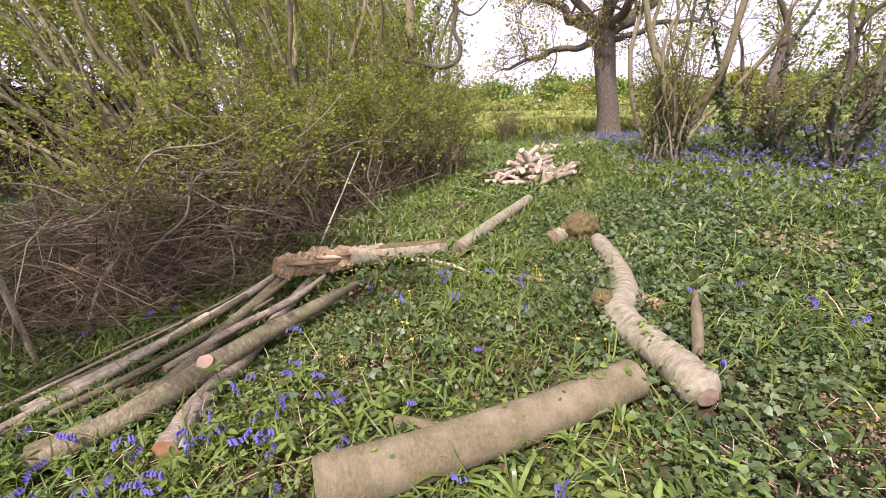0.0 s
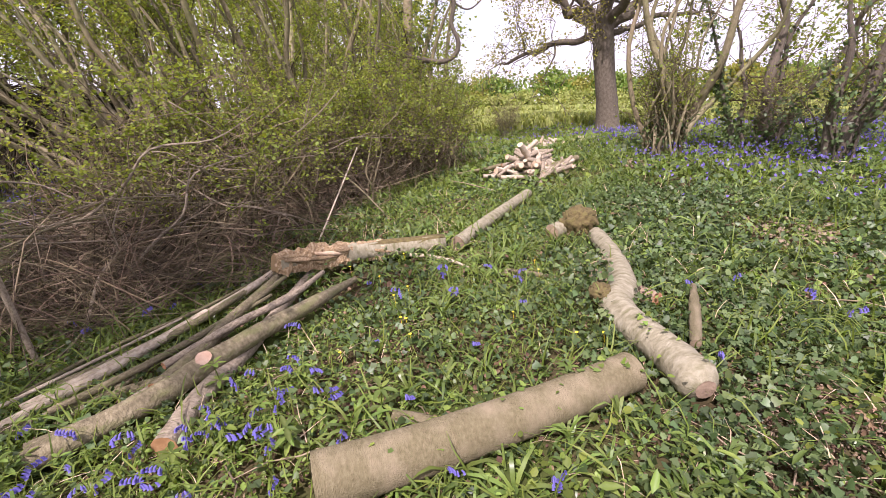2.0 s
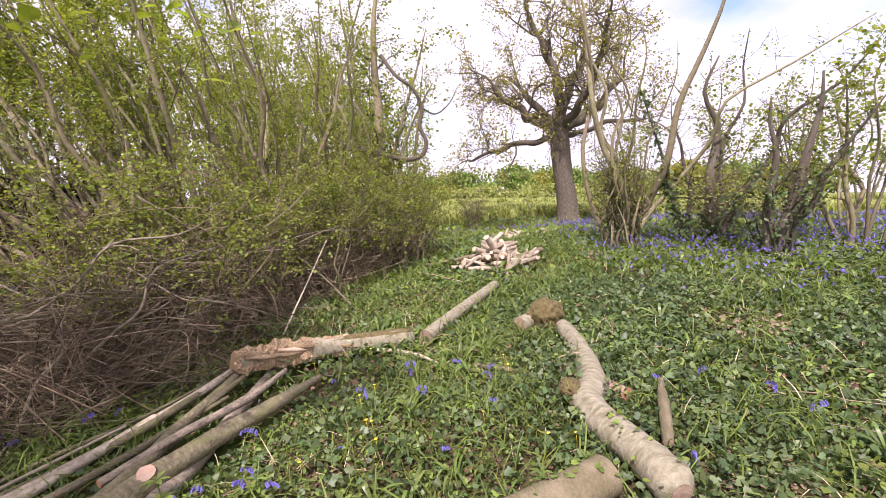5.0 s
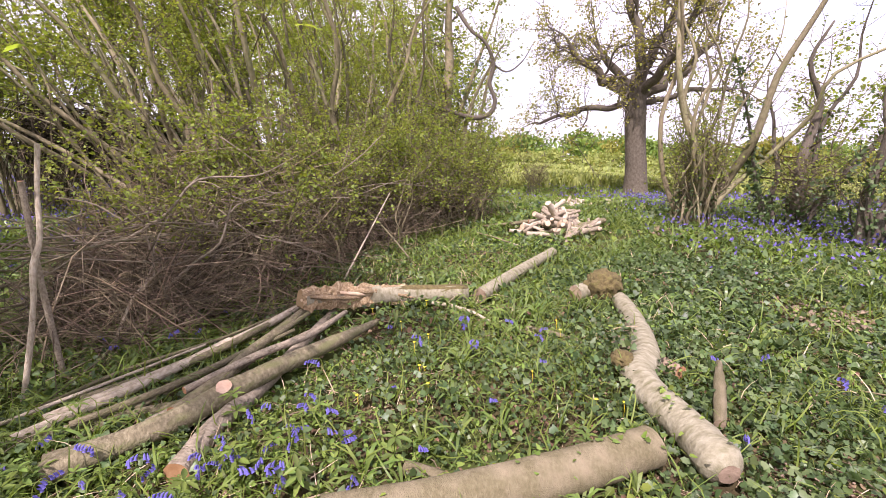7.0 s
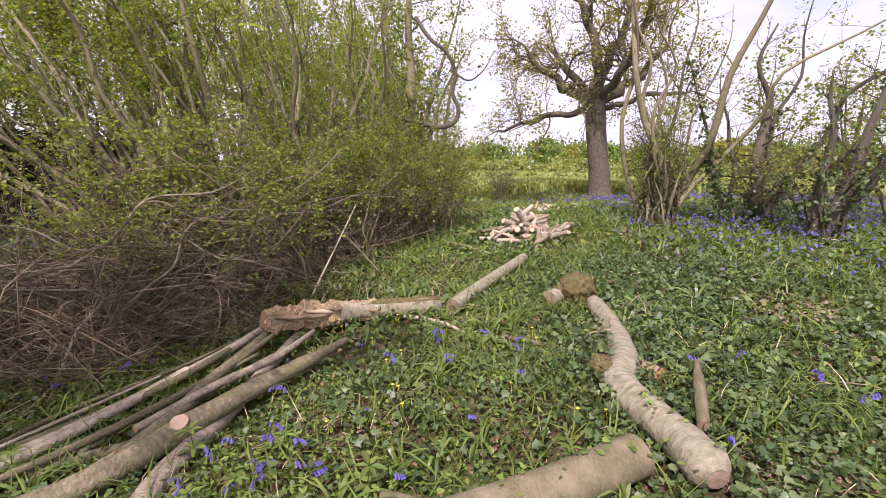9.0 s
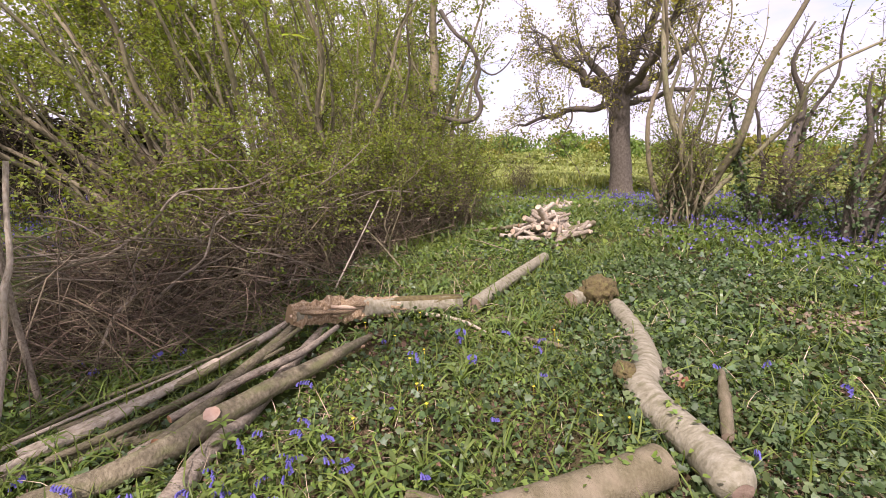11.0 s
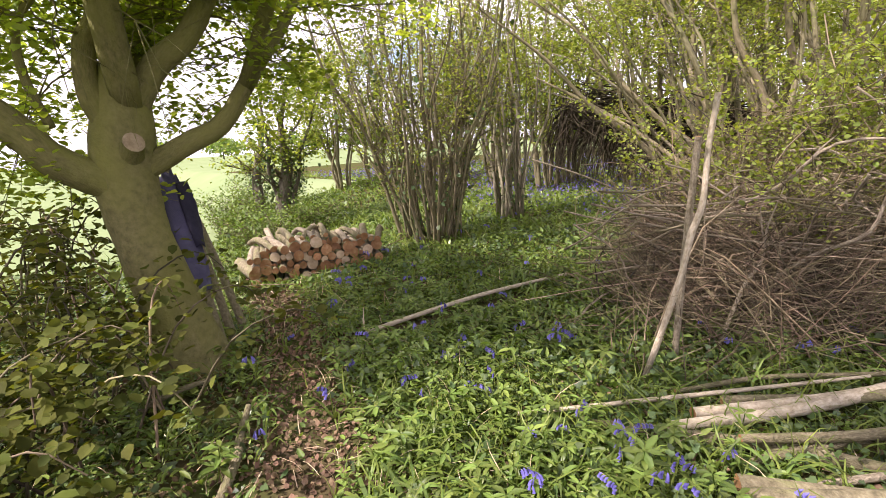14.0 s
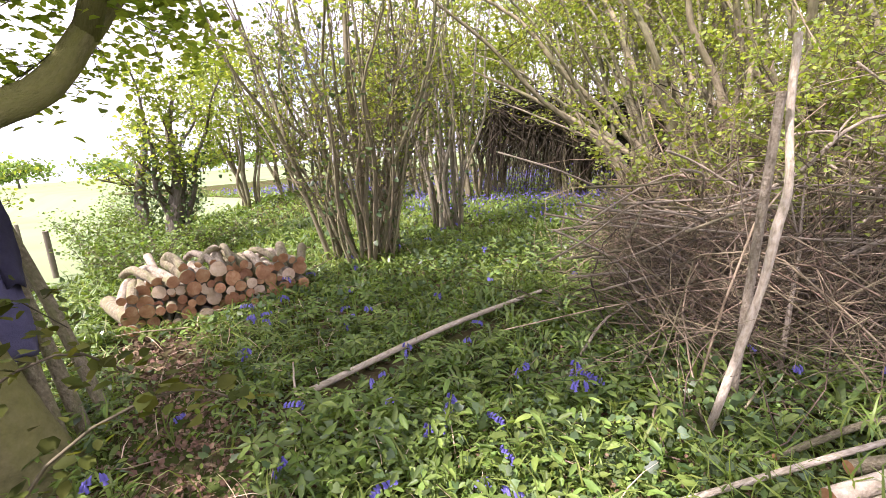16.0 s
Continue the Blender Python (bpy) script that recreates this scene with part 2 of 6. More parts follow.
def curve_points(pts, per=5):
    """Catmull-Rom through the points."""
    p = np.array(pts, float)
    if len(p) < 3 or per < 2:
        return p
    q = np.vstack([2 * p[0] - p[1], p, 2 * p[-1] - p[-2]])
    out = []
    for i in range(1, len(q) - 2):
        for s in np.linspace(0, 1, per, endpoint=False):
            a, b, c, d = q[i - 1], q[i], q[i + 1], q[i + 2]
            out.append(0.5 * (2 * b + (c - a) * s + (2 * a - 5 * b + 4 * c - d) * s ** 2 + (3 * b - a - 3 * c + d) * s ** 3))
    out.append(p[-1])
    return np.array(out)


class Shape:
    """Collects tubes and faces, then becomes one mesh."""

    def __init__(self):
        self.v, self.f, self.uv, self.n = [], [], [], 0

    def add(self, v, f, uv=None):
        self.v.append(np.asarray(v, float))
        self.f += [tuple(i + self.n for i in face) for face in f]
        self.uv += uv if uv else [(0.0, 0.0) for face in f for _ in face]
        self.n += len(v)

    def tube(self, pts, radii, sides=8, rough=0.0, per=1, cap=True, seed=0, squash=1.0):
        p = curve_points(pts, per)
        r = np.interp(np.linspace(0, 1, len(p)), np.linspace(0, 1, len(radii)), radii)
        t = np.gradient(p, axis=0)
        t /= np.linalg.norm(t, axis=1)[:, None] + 1e-9
        side = np.cross(t[0], (0, 0, 1) if abs(t[0][2]) < 0.9 else (1, 0, 0))
        rng = np.random.default_rng(seed)
        rings, length, last = [], 0.0, p[0]
        ang = np.arange(sides) * 2 * math.pi / sides
        wob = 1 + rough * rng.normal(size=sides) * 0.6
        lens = []
        for i in range(len(p)):
            side = side - t[i] * (side @ t[i])
            side /= np.linalg.norm(side) + 1e-9
            up = np.cross(side, t[i])
            rr = r[i] * wob * (1 + rough * rng.normal(size=sides) * 0.5) if rough else np.full(sides, r[i])
            rings.append(p[i] + np.outer(np.cos(ang) * rr, side) + np.outer(np.sin(ang) * rr * squash, up))
            length += np.linalg.norm(p[i] - last)
            last = p[i]
            lens.append(length)
        f, uv = [], []
        for i in range(len(p) - 1):
            for j in range(sides):
                k = (j + 1) % sides
                f.append((i * sides + j, i * sides + k, (i + 1) * sides + k, (i + 1) * sides + j))
                uv += [(j / sides, lens[i]), ((j + 1) / sides, lens[i]), ((j + 1) / sides, lens[i + 1]), (j / sides, lens[i + 1])]
        if cap and sides > 3:
            for ring, flip in ((0, False), (len(p) - 1, True)):
                ids = tuple(ring * sides + j for j in range(sides))
                f.append(ids if flip else ids[::-1])
                uv += [(0.5, lens[ring])] * sides
        self.add(np.vstack(rings), f, uv)
        return rings

    def mesh(self, name, mat, smooth=True):
        me = bpy.data.meshes.new(name)
        me.from_pydata(np.vstack(self.v).tolist(), [], self.f)
        lay = me.uv_layers.new(name="UVMap")
        lay.data.foreach_set("uv", np.array(self.uv, np.float32).ravel())
        if smooth:
            me.polygons.foreach_set("use_smooth", np.ones(len(me.polygons), bool))
        me.materials.append(mat)
        me.update()
        return me


def scatter(name, mat, tv, tf, pos, rot, size):
    """One mesh of many copies of a small template: tv vertices, tf faces of one length, rot n x 3 x 3, size n or n x 3."""
    tv, tf = np.array(tv, float), np.array(tf, int)
    n, k = len(pos), len(tv)
    size = np.asarray(size, float)
    sc = size[:, None, None] * tv[None] if size.ndim == 1 else size[:, None, :] * tv[None]
    v = np.einsum("nij,nkj->nki", rot, sc) + np.asarray(pos)[:, None]
    f = (tf[None] + (np.arange(n) * k)[:, None, None]).reshape(-1, tf.shape[1])
    me = bpy.data.meshes.new(name)
    me.vertices.add(n * k)
    me.vertices.foreach_set("co", v.astype(np.float32).ravel())
    me.loops.add(f.size)
    me.loops.foreach_set("vertex_index", f.astype(np.int32).ravel())
    me.polygons.add(len(f))
    me.polygons.foreach_set("loop_start", (np.arange(len(f)) * f.shape[1]).astype(np.int32))
    me.materials.append(mat)
    me.update(calc_edges=True)
    me.validate()
    return me


def turns(n, rng, tilt=0.6, face_up=True):
    """Random leaf turns: local y along the leaf, local z its upper side, tilted from level by about tilt radians."""
    yaw, a, b = rng.uniform(0, 2 * math.pi, n), rng.normal(0, tilt, n), rng.normal(0, tilt, n)
    cy, sy, ca, sa, cb, sb = np.cos(yaw), np.sin(yaw), np.cos(a), np.sin(a), np.cos(b), np.sin(b)
    z, o = np.zeros(n), np.ones(n)
    rz = np.stack([np.stack([cy, -sy, z], -1), np.stack([sy, cy, z], -1), np.stack([z, z, o], -1)], 1)
    rx = np.stack([np.stack([o, z, z], -1), np.stack([z, ca, -sa], -1), np.stack([z, sa, ca], -1)], 1)
    ry = np.stack([np.stack([cb, z, sb], -1), np.stack([z, o, z], -1), np.stack([-sb, z, cb], -1)], 1)
    return rz @ rx @ ry


LEAF_V = [(0, 0, 0), (0.36, 0.28, 0.07), (0.34, 0.68, 0.05), (0, 1.0, -0.1), (-0.34, 0.68, 0.05), (-0.36, 0.28, 0.07)]
LEAF_F = [(0, 1, 2, 3), (0, 3, 4, 5)]
IVY_V = [(0, 0, 0), (0.5, 0.12, 0.06), (0.30, 0.42, 0.05), (0.36, 0.66, 0.0), (0, 1.0, -0.06), (-0.36, 0.66, 0.0), (-0.30, 0.42, 0.05), (-0.5, 0.12, 0.06)]
IVY_F = [(0, 1, 2, 3, 4), (0, 4, 5, 6, 7)]
BLADE_V = [(-0.5, 0, 0), (0.5, 0, 0), (-0.45, 0.25, 0.42), (0.45, 0.25, 0.42), (-0.3, 0.65, 0.62), (0.3, 0.65, 0.62), (-0.05, 1.0, 0.5), (0.05, 1.0, 0.5)]
BLADE_F = [(0, 1, 3, 2), (2, 3, 5, 4), (4, 5, 7, 6)]
LANCE_V = [(0, 0, 0), (0.17, 0.35, 0.05), (0.12, 0.75, 0.03), (0, 1.0, -0.12), (-0.12, 0.75, 0.03), (-0.17, 0.35, 0.05)]


def thing(name, at, label, category, group="", kind=""):
    e = new(name)
    e.empty_display_size = 0.1
    e.location = at
    return tagged(e, label, category, group, kind)


def part(name, me, parent, label=""):
    """Links a mesh as one object under a thing or a part. Mesh coordinates are those of the thing's base."""
    ob = new(name, me)
    ob.parent = parent
    return tagged(ob, label) if label else ob


def solo(name, me, label, category, group="", kind="", at=(0, 0, 0)):
    ob = new(name, me)
    ob.location = at
    return tagged(ob, label, category, group, kind)


def disc(ring, centre_push, mat, name="cut_face"):
    """A cut end of a log, slightly domed, from the ring of its last vertices."""
    s = Shape()
    ring = np.array(ring)
    c = ring.mean(0)
    inner = c + (ring - c) * 0.55 + centre_push * 0.6
    n = len(ring)
    v = np.vstack([ring + centre_push * 0.2, inner, [c + centre_push]])
    f = [(j, (j + 1) % n, n + (j + 1) % n, n + j) for j in range(n)] + [(n + j, n + (j + 1) % n, 2 * n) for j in range(n)]
    s.add(v, f)
    return s.mesh(name, mat)


LOG_LINES = []


def ground_z(x, y):
    """Height of the ground: level clearing, a shallow dip beyond it, falling fields to the west."""
    x, y = np.asarray(x, float), np.asarray(y, float)
    d = np.clip((y - 9.5) / 11, 0, 1)
    z = -0.95 * d * d * (3 - 2 * d) * np.clip((x + 6) / 5, 0, 1)
    z = z - 0.036 * np.clip(y - 24, 0, 4000) * np.clip((x + 6) / 5, 0, 1) - 0.07 * np.clip(x - 6.5, 0, 4000) * np.clip(y / 6, 0, 1)
    w = np.clip((-x - 12.5) / 6, 0, 1) * np.clip((9 - y) / 4, 0, 1)
    z = z - w * w * (3 - 2 * w) * (0.5 + 0.024 * np.clip(-x - 12.5, 0, 260))
    b = np.exp(-((x + 13.2) / 1.7) ** 2 - ((y - 7.0) / 2.2) ** 2)
    z = z + 0.45 * b + 0.10 * np.exp(-((x + 0.1) / 0.6) ** 2 - ((y - 2.75) / 0.65) ** 2)
    z = z + 0.018 * np.sin(2.1 * x + 0.7 * y) * np.sin(1.7 * y - 0.6 * x) + 0.01 * np.sin(5.3 * x + 1) * np.sin(4.7 * y)
    return z


def log(name, pts, radii, bark, label, category="log", group="", sides=14, rough=0.05, per=6, ends=(CUT, CUT), seed=1, squash=1.0, cover=True):
    base = np.array([pts[0][0], pts[0][1], 0.0])
    e = thing(name, tuple(base), label, category, group)
    s = Shape()
    local = np.array(pts, float) - base
    rings = s.tube(local, radii, sides, rough, per, cap=False, seed=seed, squash=squash)
    part("bark", s.mesh("bark", bark), e)
    for ring, d, m in ((rings[0], local[0] - local[1], ends[0]), (rings[-1], local[-1] - local[-2], ends[1])):
        if m:
            part("cut_face", disc(ring, d / np.linalg.norm(d) * radii[0] * 0.06, m), e)
    if cover:
        LOG_LINES.append((np.array(pts, float), max(radii)))
    return e

# ---- ground ----


def in_field(x, y):
    """The open field west of the wood edge."""
    return ((x < -9.3) & (y < 1.5 - 0.22 * (x + 9.3))) | ((x < -15) & (y < 9))


def ground_sheet():
    u = np.linspace(-1, 1, 261)
    g = np.sign(u) * (14 * np.abs(u) + 2400 * np.abs(u) ** 9)
    gx, gy = np.meshgrid(g - 2.0, g + 4.0)
    gz = ground_z(gx, gy)
    n = len(g)
    v = np.stack([gx.ravel(), gy.ravel(), gz.ravel()], 1)
    i = np.arange(n * n).reshape(n, n)
    f = np.stack([i[:-1, :-1], i[:-1, 1:], i[1:, 1:], i[1:, :-1]], -1).reshape(-1, 4)
    me = bpy.data.meshes.new("ground")
    me.from_pydata(v.tolist(), [], f.tolist())
    me.polygons.foreach_set("use_smooth", np.ones(len(f), bool))
    me.materials.append(SOIL)
    me.materials.append(FIELD)
    c = v[f].mean(1)
    far = in_field(c[:, 0], c[:, 1]) | (np.hypot(c[:, 0], c[:, 1]) > 45)
    me.polygons.foreach_set("material_index", far.astype(np.int32))
    me.update()
    return tagged(new("ground", me), "brown woodland soil with moss and distant green field", "ground", kind="structure")


ground_sheet()

# ---- felled logs in the clearing ----
log("felled_log", [(0.87, 1.92, 0.105), (0.45, 1.74, 0.105), (0.08, 1.60, 0.11), (-0.25, 1.49, 0.11), (-0.56, 1.40, 0.115)], [0.098, 0.10, 0.105, 0.11, 0.118],
    BARK_TAN, "thick tan-barked felled log lying in ivy and grass", sides=20, rough=0.02, ends=(CUT_OLD, CUT_OLD))
log("crooked_log", [(1.43, 4.04, 0.085), (1.38, 3.6, 0.09), (1.30, 3.18, 0.10), (1.19, 2.82, 0.105), (1.06, 2.60, 0.105), (1.06, 2.36, 0.10), (1.12, 2.06, 0.095), (1.14, 1.82, 0.095), (1.145, 1.75, 0.09)],
    [0.075, 0.08, 0.088, 0.098, 0.106, 0.098, 0.098, 0.105, 0.05], BARK_GREY, "crooked silvery-barked log with dark lenticel bands lying in ivy", sides=18, rough=0.04, ends=(CUT_OLD, CUT_OLD))
log("straight_log", [(0.15, 4.16, 0.09), (0.62, 4.98, 0.09), (1.17, 5.90, 0.09)], [0.072, 0.068, 0.062], BARK_GREY, "straight grey-barked log lying on grass", sides=16, rough=0.02, ends=(CUT_OLD, CUT_OLD))


def hollow_log():
    pts = np.array([(-1.36, 3.55, 0.27), (-1.12, 3.75, 0.22), (-0.85, 3.93, 0.17), (-0.5, 4.08, 0.13), (0.03, 4.2, 0.1)])
    base = np.array([pts[0][0], pts[0][1], 0])
    e = thing("rotten_log", tuple(base), "half-rotten log with orange torn heartwood, propped on cut branches", "log")
    s = Shape()
    s.tube((pts - base)[2:] + np.array([0, 0, 0.002]), [0.092, 0.086, 0.08], 16, 0.05, 6, seed=4)
    part("bark", s.mesh("bark", BARK_GREY), e)
    h = Shape()
    h.tube((pts - base)[:4], [0.082, 0.098, 0.09, 0.07], 15, 0.24, 9, seed=5)
    part("heartwood", h.mesh("heartwood", ROTTEN, smooth=False), e, "torn orange heartwood")
    u = Shape()
    u.tube((pts - base)[:4] + np.array([0.01, 0.03, -0.02]), [0.09, 0.095, 0.09, 0.08], 14, 0.08, 6, seed=6)
    part("lower_bark", u.mesh("lower_bark", BARK_GREY), e)
    for k in range(40):
        q = k / 39
        i = np.array([np.interp(q * 0.72, np.linspace(0, 1, 5), (pts - base)[:, a]) for a in range(3)])
        t = Shape()
        d = np.array([0.76, 0.55, -0.22]) * R.uniform(0.14, 0.34)
        o = i + np.array([R.uniform(-0.02, 0.05), R.uniform(-0.075, -0.01), R.uniform(0.0, 0.075)])
        t.tube([o, o + d * 0.5 + R.normal(0, 0.012, 3), o + d], [0.012, R.uniform(0.022, 0.036), 0.008], 7, 0.3, 2, seed=k)
        part("wood_splinter", t.mesh("wood_splinter", ROTTEN if R.random() < 0.75 else CUT_PALE), e)
    m = Shape()
    m.tube(pts[2:] - base + np.array([0, -0.01, 0.035]), [0.05, 0.066, 0.055], 9, 0.12, 4, seed=9)
    part("moss_patch", m.mesh("moss_patch", MOSS), e, "yellow-green moss")
    LOG_LINES.append((pts, 0.1))


hollow_log()

# the tied-looking bundle of cut branches
log("cut_branch", [(-1.94, 1.70, 0.08), (-1.56, 2.06, 0.11), (-1.39, 2.32, 0.13), (-1.18, 2.66, 0.14), (-0.95, 3.02, 0.13), (-0.72, 3.48, 0.10)],
    [0.06, 0.064, 0.068, 0.058, 0.05, 0.024], BARK_BRANCH, "heavy cut branch with a pale sawn knot", "branch", "cut branches", 14, 0.05, ends=(CUT_OLD, CUT_OLD))
log("cut_branch", [(-2.0, 1.78, 0.06), (-1.74, 1.97, 0.07), (-1.52, 2.16, 0.08)], [0.06, 0.055, 0.05], BARK_BRANCH, "short cut branch lying against a heavier one", "branch", "cut branches", 12, 0.04)
log("cut_branch", [(-1.34, 1.74, 0.06), (-1.35, 2.10, 0.06), (-1.28, 2.50, 0.06), (-1.22, 3.05, 0.07), (-1.14, 3.75, 0.09)], [0.062, 0.055, 0.05, 0.045, 0.03],
    BARK_PALE, "pale flaking branch under the branch heap", "branch", "cut branches", 12, 0.06)
log("cut_branch", [(-1.58, 2.12, 0.13), (-1.49, 2.50, 0.14), (-1.47, 2.78, 0.15), (-1.39, 3.25, 0.16), (-1.33, 3.7, 0.17)], [0.04, 0.042, 0.04, 0.034, 0.028],
    BARK_BRANCH, "crooked mossy branch lying on the branch heap", "branch", "cut branches", 10, 0.05)
log("cut_branch", [(-2.36, 1.98, 0.06), (-2.05, 2.45, 0.08), (-1.74, 3.08, 0.11)], [0.026, 0.03, 0.032], STICK, "straight pale cut pole on the branch heap", "branch", "cut branches", 10, 0.02)
log("cut_branch", [(-2.34, 2.15, 0.06), (-1.98, 2.66, 0.08), (-1.66, 3.2, 0.11), (-1.40, 3.72, 0.16)], [0.032, 0.034, 0.034, 0.03], STICK, "long straight pale pole on the branch heap", "branch", "cut branches", 10, 0.02)
log("cut_branch", [(-2.30, 2.36, 0.06), (-1.80, 2.88, 0.1), (-1.46, 3.62, 0.14)], [0.026, 0.028, 0.026], BARK_BRANCH, "brown cut pole on the branch heap", "branch", "cut branches", 10, 0.03)
log("cut_branch", [(-2.63, 1.76, 0.04), (-2.32, 1.96, 0.05), (-1.95, 2.20, 0.05), (-1.6, 2.32, 0.07)], [0.024, 0.028, 0.03, 0.03], BARK_BRANCH, "bent brown cut branch on the grass", "branch", "cut branches", 10, 0.04)
log("cut_branch", [(-2.1, 2.05, 0.1), (-1.75, 2.42, 0.13), (-1.45, 2.95, 0.15), (-1.28, 3.5, 0.17)], [0.02, 0.024, 0.024, 0.018], BARK_BRANCH, "thin mossy cut pole on the branch heap", "branch", "cut branches", 8, 0.04)
log("cut_branch", [(-1.62, 2.3, 0.16), (-1.36, 2.72, 0.18), (-1.12, 3.05, 0.18), (-1.0, 3.6, 0.14)], [0.024, 0.028, 0.026, 0.02], BARK_PALE, "short pale cut pole across the branch heap", "branch", "cut branches", 8, 0.05)
log("thin_rod", [(-2.90, 1.54, 0.06), (-2.40, 2.28, 0.08), (-1.88, 3.0, 0.12)], [0.011, 0.012, 0.008], STICK, "thin straight peeled rod lying on grass", "stick", "", 6, 0.0)
for k, (x0, y0, x1, y1, r) in enumerate(((-2.05, 1.98, -1.3, 3.2, 0.018), (-1.85, 2.0, -1.1, 3.3, 0.016), (-2.5, 2.3, -1.55, 3.5, 0.012))):
    bend = 0.05 * math.sin(k * 2.1)
    log("cut_branch", [(x0, y0, 0.05), ((2 * x0 + x1) / 3 + bend, (2 * y0 + y1) / 3, 0.09), ((x0 + 2 * x1) / 3 - bend, (y0 + 2 * y1) / 3, 0.12), (x1, y1, 0.15)], [r, r * 1.1, r, r * 0.7],
        BARK_PALE if k % 2 else BARK_BRANCH, "thin crooked cut branch in the branch heap", "branch", "cut branches", 8, 0.06, seed=30 + k)
log("sawn_knot", [(-1.39, 2.31, 0.15), (-1.378, 2.285, 0.197)], [0.062, 0.044], BARK_BRANCH, "pale pinkish sawn knot on a branch", "branch stub", "", 12, 0.08, 1, ends=(CUT_OLD, CUT_FRESH), cover=False)
log("branch_stub", [(-0.29, 1.82, 0.05), (-0.16, 1.76, 0.06), (0.0, 1.67, 0.06)], [0.036, 0.034, 0.034], BARK_TAN, "short brown branch stub beside the big log", "branch", "", 10, 0.03)
log("fallen_branch", [(-0.72, 4.18, 0.05), (-0.24, 4.03, 0.06), (0.05, 3.85, 0.05), (0.22, 3.66, 0.03)], [0.022, 0.02, 0.016, 0.01], STICK, "thin pale fallen branch on the grass", "branch", "", 8, 0.05)
log("fallen_branch", [(0.50, 3.50, 0.04), (0.7, 3.36, 0.05), (0.93, 3.19, 0.04)], [0.024, 0.022, 0.018], BARK_BRANCH, "thin brown fallen branch in ivy", "branch", "", 8, 0.05)
log("bark_slab", [(1.62, 2.74, 0.13), (1.5, 2.5, 0.10), (1.34, 2.18, 0.05)], [0.016, 0.034, 0.03], BARK_TAN, "peeled tan split of wood leaning in ivy", "wood split", "", 9, 0.12, ends=(CUT_OLD, CUT_OLD))
log("short_log", [(1.05, 4.16, 0.11), (1.26, 4.30, 0.12)], [0.08, 0.078], BARK_GREY, "short sawn log beside a mossy lump", "log", "", 14, 0.03, ends=(CUT_OLD, CUT_OLD))
log("round_log", [(-2.22, 0.79, 0.09), (-2.04, 0.64, 0.09), (-1.86, 0.50, 0.09)], [0.105, 0.108, 0.108], BARK_TAN, "short tan sawn log lying in bluebell leaves", "log", "short round logs", 16, 0.03, ends=(CUT_OLD, CUT_OLD))
log("round_log", [(-2.01, 1.02, 0.09), (-1.82, 0.88, 0.09), (-1.60, 0.75, 0.09)], [0.105, 0.11, 0.112], BARK_TAN, "short tan sawn log lying in bluebell leaves", "log", "short round logs", 16, 0.03, ends=(CUT_OLD, CUT_OLD))
log("thin_rod", [(-2.0, 1.06, 0.19), (-1.74, 0.74, 0.21)], [0.009, 0.008], STICK, "thin peeled rod lying across a short log", "stick", "", 6, 0.0)
log("thin_rod", [(-1.75, 0.74, 0.13), (-1.5, 0.97, 0.05)], [0.010, 0.009], STICK, "thin peeled rod beside a short log", "stick", "", 6, 0.0)


def blob(name, mat, at, size, label, category, amount=0.16, freq=9.0, sub=4):
    bm = bmesh.new()
    bmesh.ops.create_icosphere(bm, subdivisions=sub, radius=1.0)
    for v in bm.verts:
        p = v.co.normalized()
        v.co = p * (1 + amount * noise.noise(p * freq * 0.3 + Vector(at)) + amount * 0.6 * noise.noise(p * freq + Vector(at)))
        v.co = Vector((v.co.x * size[0], v.co.y * size[1], v.co.z * size[2]))
    me = bpy.data.meshes.new(name)
    bm.to_mesh(me)
    bm.free()
    me.polygons.foreach_set("use_smooth", np.ones(len(me.polygons), bool))
    me.materials.append(mat)
    return solo(name, me, label, category, at=at)


blob("mossy_burr", MOSS, (1.32, 4.22, 0.17), (0.16, 0.14, 0.15), "brown mossy burr of wood on a short log", "wood burr", 0.3, 12)
blob("moss_tuft", MOSS, (0.99, 2.68, 0.17), (0.07, 0.09, 0.06), "olive moss tuft on a crooked log", "moss", 0.35, 14)
log("split_chunk", [(1.12, 3.20, 0.05), (1.13, 3.03, 0.06)], [0.07, 0.06], CUT_OLD, "pale sawn chunk of wood in ivy", "wood chunk", "", 10, 0.16, 1, ends=(CUT_PALE, CUT_OLD))
log("split_chunk", [(1.30, 2.86, 0.06), (1.38, 2.72, 0.06)], [0.06, 0.055], CUT_OLD, "brown sawn wedge of wood behind a log", "wood chunk", "", 8, 0.12, 1)


